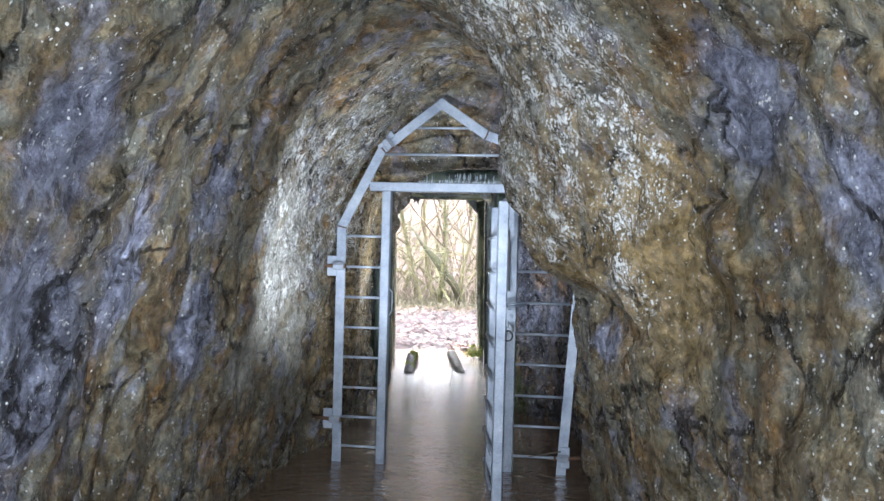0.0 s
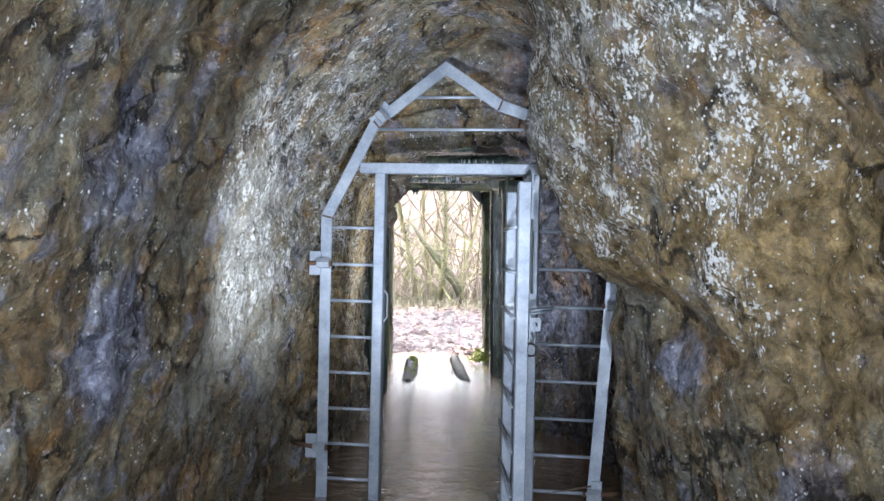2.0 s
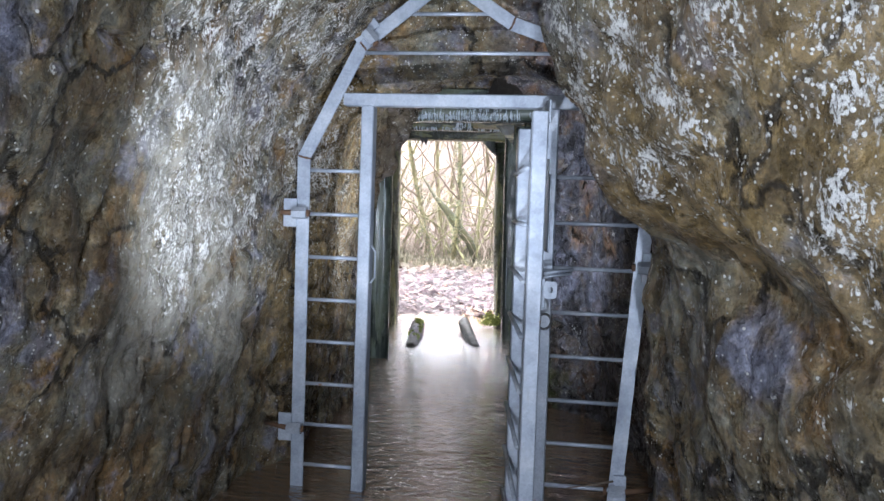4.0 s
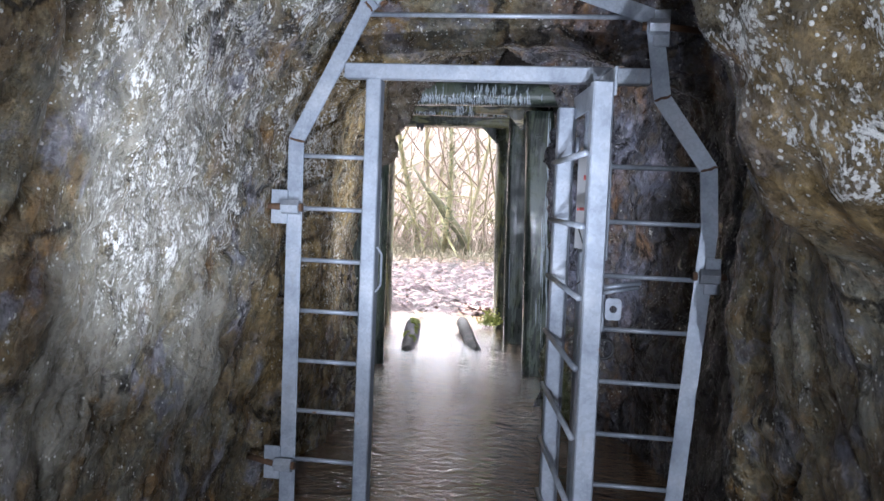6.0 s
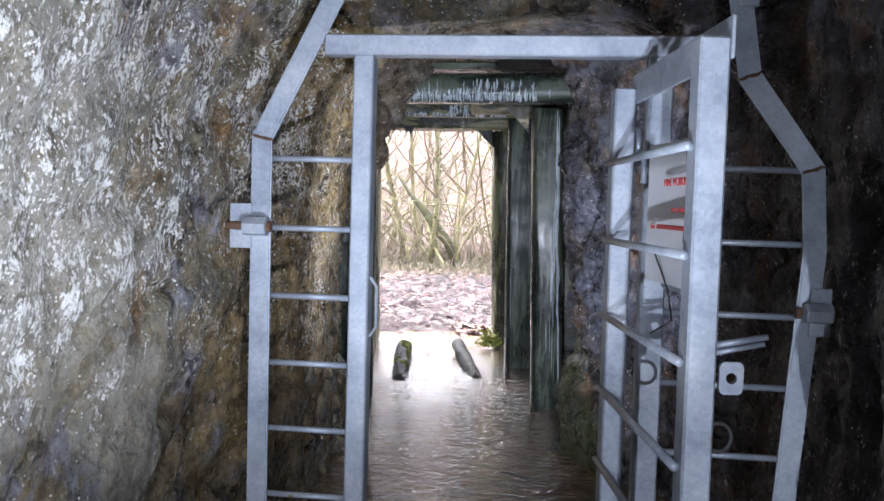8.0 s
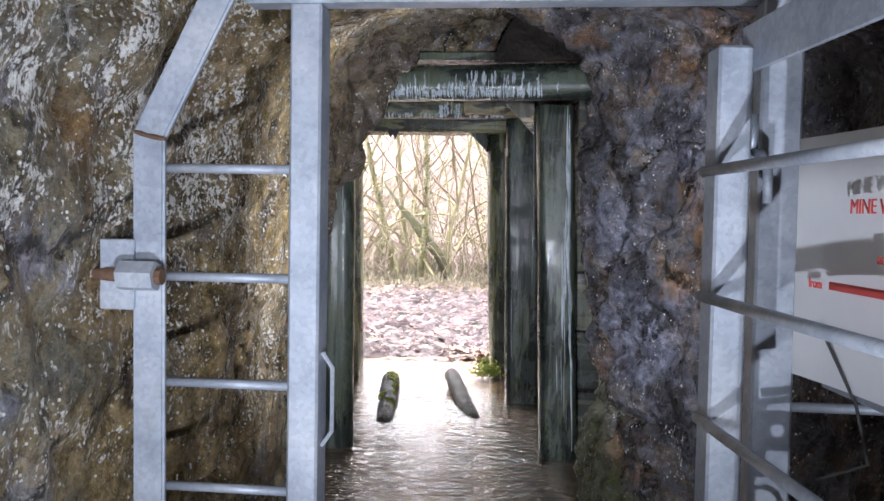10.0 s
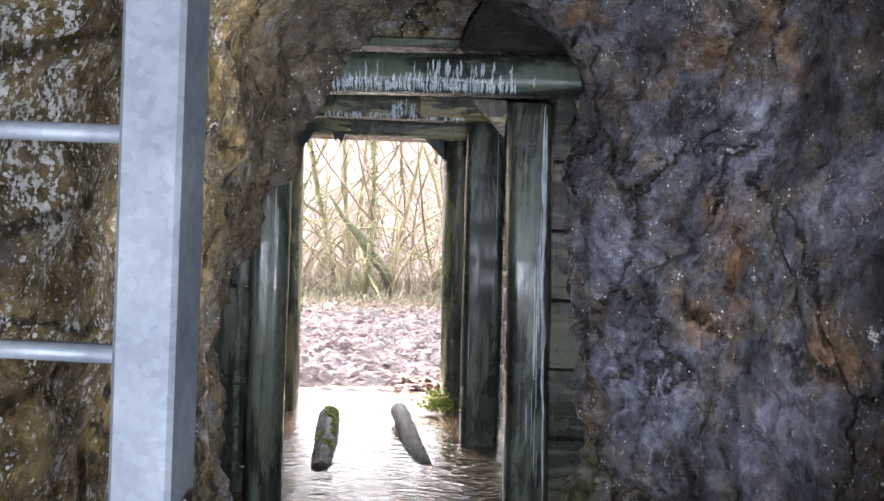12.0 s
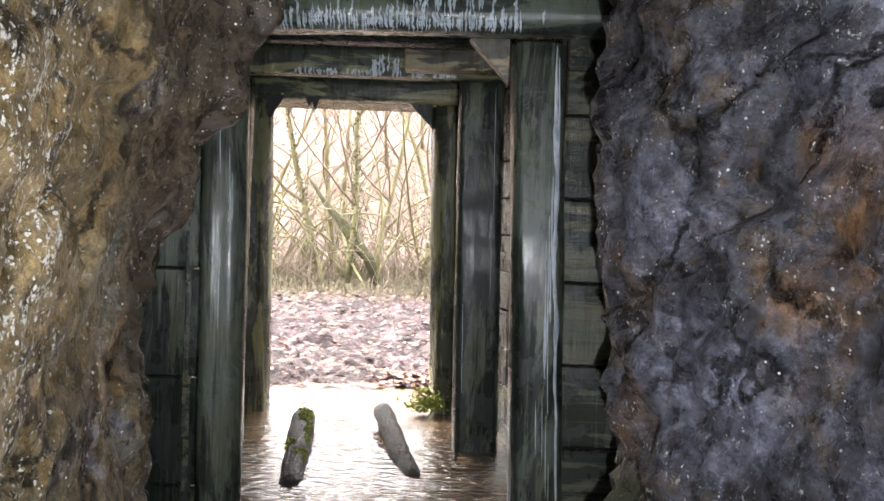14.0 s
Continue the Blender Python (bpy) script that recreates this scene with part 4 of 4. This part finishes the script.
plank_wall("lagging", BOARDS, (-1.86, 10.32), (-1.68, 9.36), -0.3, 2.1, 12, FRONT_PLANK)
def earth(name, a, b, shift):
    d = Vector((b[0] - a[0], b[1] - a[1], 0))
    ob = link_mesh(name, boxed((0, min(0, shift) , -0.6), (d.length, max(0, shift), 3.0), 0.0), MUD)
    ob.matrix_world = Matrix.Translation((a[0], a[1], 0)) @ Matrix.Rotation(math.atan2(d.y, d.x), 4, "Z")
    tagged(ob, "earth and rubble packed behind the boards", "earth", kind="structure")


earth("wall_earth_right", (0.11, 8.14), (-0.30, 10.40), -0.4)
earth("wall_earth_left", (-1.46, 8.14), (-1.93, 10.40), 0.4)
tagged(link_mesh("wall_rock_over_beam", boxed((-2.1, 8.06, 2.09), (0.7, 8.30, 3.2), 0.01), ROCK), "dark rock above the first timber beam", "rock wall", kind="structure")
for name, lo, hi in (("wall_front_right", (0.0, 8.12, -0.6), (1.2, 8.35, 3.2)), ("wall_front_left", (-2.8, 8.12, -0.6), (-1.44, 8.35, 3.2))):
    tagged(link_mesh(name, boxed(lo, hi, 0.01), MUD), "earth behind the front boards", "earth", kind="structure")
roof = empty("lagging_roof", "green timber boards laid over the cap beams", "lagging boards")
for i in range(13):
    part("plank", boxed((-2.0, 8.02 + i * 0.18, 2.045), (0.4, 8.02 + i * 0.18 + 0.174, 2.085), 0.004), BEAM_WOOD, roof)


# ---- two logs in the water, moss ----
def fallen_log(a, b, r0, r1, seed, label, mossy):
    log = empty("sunken_log", label, "log", "logs in the water")
    bm = bmesh.new()
    n = 12
    rng = random.Random(seed)
    pts = [Vector(a).lerp(Vector(b), i / n) + Vector((rng.uniform(-1, 1), 0, rng.uniform(-1, 1))) * 0.006 for i in range(n + 1)]
    tube(bm, pts, [r0 + (r1 - r0) * i / n for i in range(n + 1)], 14)
    for v in bm.verts:
        v.co += v.co.normalized() * 0.006 * noise.noise(v.co * 14)
    part("trunk", bm, LOG_BARK, log, smooth=True)
    if mossy:
        mb = bmesh.new()
        for i in range(420):
            f = rng.random() ** 1.3 * 0.75
            p = Vector(a).lerp(Vector(b), f)
            ang = rng.uniform(-1.0, 1.1)
            r = r0 + (r1 - r0) * f
            c = p + Vector((-math.sin(ang) * r, 0, math.cos(ang) * r))
            if noise.noise(c * 9) < -0.05:
                continue
            s = rng.uniform(0.006, 0.014)
            bmesh.ops.create_icosphere(mb, subdivisions=1, radius=s, matrix=Matrix.Translation(c))
        tagged(part("moss", mb, MOSS, log, "yellow-green moss"), kind="stuff")
    return log


fallen_log((-1.215, 9.46, 0.05), (-1.10, 8.52, -0.03), 0.066, 0.056, 3, "mossy log half sunk in muddy water", True)
fallen_log((-0.80, 9.60, 0.08), (-0.575, 8.72, -0.03), 0.054, 0.050, 5, "wet bare grey log half sunk in muddy water", False)


def tuft(name, spots, label, mat, seed, size=(0.008, 0.02)):
    bm = bmesh.new()
    rng = random.Random(seed)
    for (x, y, z), spread, count in spots:
        for _ in range(count):
            c = Vector((x + rng.gauss(0, spread), y + rng.gauss(0, spread), z + abs(rng.gauss(0, spread))))
            s = rng.uniform(*size)
            d = Vector((rng.uniform(-1, 1), rng.uniform(-1, 1), rng.uniform(0, 1))).normalized()
            e = d.orthogonal().normalized() * s * 0.5
            bm.faces.new([bm.verts.new(c - e), bm.verts.new(c + e), bm.verts.new(c + e * 0.6 + d * s * 1.6), bm.verts.new(c - e * 0.6 + d * s * 1.6)])
    return tagged(link_mesh(name, bm, mat), label, "moss", kind="stuff")


tuft("moss_clump", [((-0.56, 9.93, 0.03), 0.05, 500)], "bright green moss at the foot of a timber prop", MOSS, 7)


# ---- outside: trees, shrubs, grass, leaves ----
def grow(bm, rng, p, d, length, r, depth, twigs):
    n = 5
    pts, rad = [p.copy()], [r]
    for i in range(n):
        d = (d + Vector((rng.gauss(0, 0.13), rng.gauss(0, 0.13), rng.gauss(0.04, 0.08)))).normalized()
        p = p + d * length / n
        pts.append(p.copy())
        rad.append(max(0.003, r * (1 - 0.55 * (i + 1) / n)))
    tube(bm, pts, rad, 7 if depth > 2 else 4, False)
    if depth == 0:
        return
    for _ in range(rng.randint(2, 4) if depth > 1 else twigs):
        i = rng.randint(2, n)
        side = Vector((rng.uniform(-1, 1), rng.uniform(-1, 1), rng.uniform(-0.2, 0.8))).normalized()
        grow(bm, rng, pts[i], (d * 0.6 + side).normalized(), length * rng.uniform(0.45, 0.7), rad[i] * 0.6, depth - 1, twigs)


def tree(x, y, height, r, lean, seed, label, ivy=False):
    ob = empty("tree", label, "tree", "bare trees on the bank")
    z = ground_height(x, y) - 0.05
    ob.matrix_world = Matrix.Translation((x, y, z))
    rng = random.Random(seed)
    trunk, crown = bmesh.new(), bmesh.new()
    n, p, d = 9, Vector((0, 0, 0)), Vector((lean, rng.uniform(-0.1, 0.1), 1)).normalized()
    pts, rad = [p.copy()], [r * 0.85]
    for i in range(n):
        d = (d + Vector((rng.gauss(0, 0.09), rng.gauss(0, 0.09), 0.03))).normalized()
        p = p + d * height / n
        pts.append(p.copy())
        rad.append(r * 0.68 * (1 - 0.75 * (i + 1) / n))
    tube(trunk, pts, rad, 9)
    for i in range(2, n + 1):
        for _ in range(2):
            side = Vector((rng.uniform(-1, 1), rng.uniform(-1, 1), rng.uniform(0.0, 0.9))).normalized()
            grow(crown, rng, pts[i], (side + d * 0.4).normalized(), height * rng.uniform(0.2, 0.36), rad[i] * 0.5, 2, 5)
    part("trunk", trunk, BARK, ob, smooth=True)
    part("crown", crown, TWIG, ob, "bare branching twigs")
    if ivy:
        bm = bmesh.new()
        for _ in range(1300):
            f = rng.uniform(0, n - 0.01) ** 0.9
            i = int(f)
            c = pts[i].lerp(pts[i + 1], f - i)
            a = rng.uniform(0, 6.28)
            out = Vector((math.cos(a), math.sin(a), 0))
            c = c + out * (rad[i] + abs(rng.gauss(0, 0.06)))
            e = Vector((-out.y, out.x, rng.uniform(-0.5, 0.5))).normalized() * rng.uniform(0.01, 0.022)
            u = Vector((0, 0, 1)) * e.length + out * rng.uniform(-0.01, 0.02)
            bm.faces.new([bm.verts.new(c - e), bm.verts.new(c - u), bm.verts.new(c + e), bm.verts.new(c + u)])
        part("ivy", bm, IVY, ob, "green moss and ivy on the bark")
    return ob


rng = random.Random(11)
tree(-2.1, 17.6, 5.5, 0.075, 0.02, 1, "slender bare tree with moss on its bark", True)
tree(-1.75, 18.0, 6.0, 0.06, 0.06, 2, "slender bare tree with pale bark")
tree(-2.7, 18.4, 6.0, 0.08, -0.05, 3, "slender bare tree with moss on its bark", True)
tree(-1.0, 18.2, 5.5, 0.09, 0.10, 4, "bare tree with pale bark", True)
tree(-0.3, 18.8, 6.5, 0.07, 0.12, 5, "leaning bare tree with ivy", True)
tree(0.4, 18.0, 6.0, 0.08, -0.12, 6, "leaning bare tree with ivy", True)
for k in range(26):
    tree(rng.uniform(-6.5, 3.5), rng.uniform(18.6, 25.0), rng.uniform(4, 8), rng.uniform(0.03, 0.085), rng.uniform(-0.35, 0.35), 20 + k, "bare young tree on the wooded bank")

stump = empty("fallen_branch", "mossy broken branch leaning among the saplings", "branch")
fb = tube(bmesh.new(), [(-2.75, 17.75, 1.75), (-2.5, 17.7, 1.38), (-2.22, 17.6, 1.10), (-2.0, 17.55, 0.80), (-1.78, 17.5, 0.56), (-1.55, 17.5, 0.02)], [0.02, 0.035, 0.075, 0.09, 0.085, 0.07], 10)
part("limb", fb, LIMB, stump, smooth=True)


def scatter_blades(name, label, category, count, region, size, mat, seed, up=True, lean=0.35):
    rg = np.random.RandomState(seed)
    verts, faces = [], []
    for _ in range(count):
        x, y = rg.uniform(region[0], region[1]), rg.uniform(region[2], region[3])
        z = ground_height(x, y)
        s = rg.uniform(*size)
        a = rg.uniform(0, 6.28)
        c, sn = math.cos(a), math.sin(a)
        i = len(verts)
        if up:
            lx, ly = rg.normal(0, lean, 2) * s
            w = min(0.010, s * 0.02 + 0.002)
            verts += [(x - c * w, y - sn * w, z - 0.02), (x + c * w, y + sn * w, z - 0.02), (x + lx * 0.4 + c * w * 0.7, y + ly * 0.4 + sn * w * 0.7, z + s * 0.6), (x + lx * 0.4 - c * w * 0.7, y + ly * 0.4 - sn * w * 0.7, z + s * 0.6), (x + lx, y + ly, z + s)]
            faces += [(i, i + 1, i + 2, i + 3), (i + 3, i + 2, i + 4)]
        else:
            if z < 0.004:
                continue
            t = rg.uniform(-0.5, 0.5, 2) * s
            verts += [(x - c * s, y - sn * s, z + 0.012), (x + sn * s * 0.5, y - c * s * 0.5, z + 0.012 + t[0]), (x + c * s, y + sn * s, z + 0.014), (x - sn * s * 0.5, y + c * s * 0.5, z + 0.012 + t[1])]
            faces += [(i, i + 1, i + 2), (i, i + 2, i + 3)]
    me = bpy.data.meshes.new(name)
    me.from_pydata(verts, [], faces)
    me.materials.append(mat)
    return tagged(new(name, me), label, category, kind="stuff")


scatter_blades("dead_leaves", "reddish brown dead leaves strewn on wet mud", "leaves", 5000, (-4.5, 2.5, 10.4, 17.0), (0.018, 0.045), LEAF, 3, False)
scatter_blades("winter_grass", "pale yellow-green winter grass at the track's edge", "grass", 12000, (-6, 4.5, 16.2, 20.0), (0.05, 0.24), GRASS, 4, lean=0.6)
scatter_blades("undergrowth", "tangle of thin bare stems on the bank", "undergrowth", 700, (-6, 4.5, 17.5, 22.0), (0.6, 2.8), TWIG, 5, lean=0.75)

def tangle(name, label, count, region, mat, seed, length, thick):
    """Thin arching stems that root in the bank."""
    rg = random.Random(seed)
    bm = bmesh.new()
    for _ in range(count):
        x, y = rg.uniform(region[0], region[1]), rg.uniform(region[2], region[3])
        p, size = Vector((x, y, ground_height(x, y) - 0.03)), rg.uniform(*length)
        d = Vector((rg.gauss(0, 0.5), rg.gauss(0, 0.3), 1)).normalized()
        bow = Vector((rg.gauss(0, 0.22), rg.gauss(0, 0.1), rg.uniform(-0.22, 0.02)))
        pts = [p]
        for i in range(6):
            d = (d + bow + Vector((rg.gauss(0, 0.09), rg.gauss(0, 0.09), rg.gauss(0, 0.06)))).normalized()
            pts.append(pts[-1] + d * size / 6)
        r = rg.uniform(*thick)
        tube(bm, pts, [r * (1 - 0.12 * i) for i in range(7)], 4, False)
    return tagged(link_mesh(name, bm, mat), label, "undergrowth", kind="stuff")


tangle("bramble", "arching bare bramble stems along the track", 380, (-5.0, 3.0, 17.0, 20.0), TWIG, 31, (0.6, 2.2), (0.004, 0.010))
tangle("mossy_shoots", "thin yellow-green mossy shoots on the bank", 130, (-5.0, 3.0, 17.2, 20.5), MOSSY_TWIG, 32, (1.6, 3.8), (0.012, 0.030))
scatter_blades("leaf_pile", "red-brown dead leaves washed up beside the water", "leaves", 700, (-0.95, -0.35, 10.45, 11.1), (0.02, 0.05), LEAF, 9, False)

stick = tube(bmesh.new(), [(0.245, 4.90, 0.105), (0.33, 4.915, 0.118), (0.43, 4.94, 0.135)], [0.003, 0.004, 0.005], 6)
tagged(link_mesh("stick", stick, TWIG, smooth=True), "thin pale stick caught on the grille above the water", "stick")
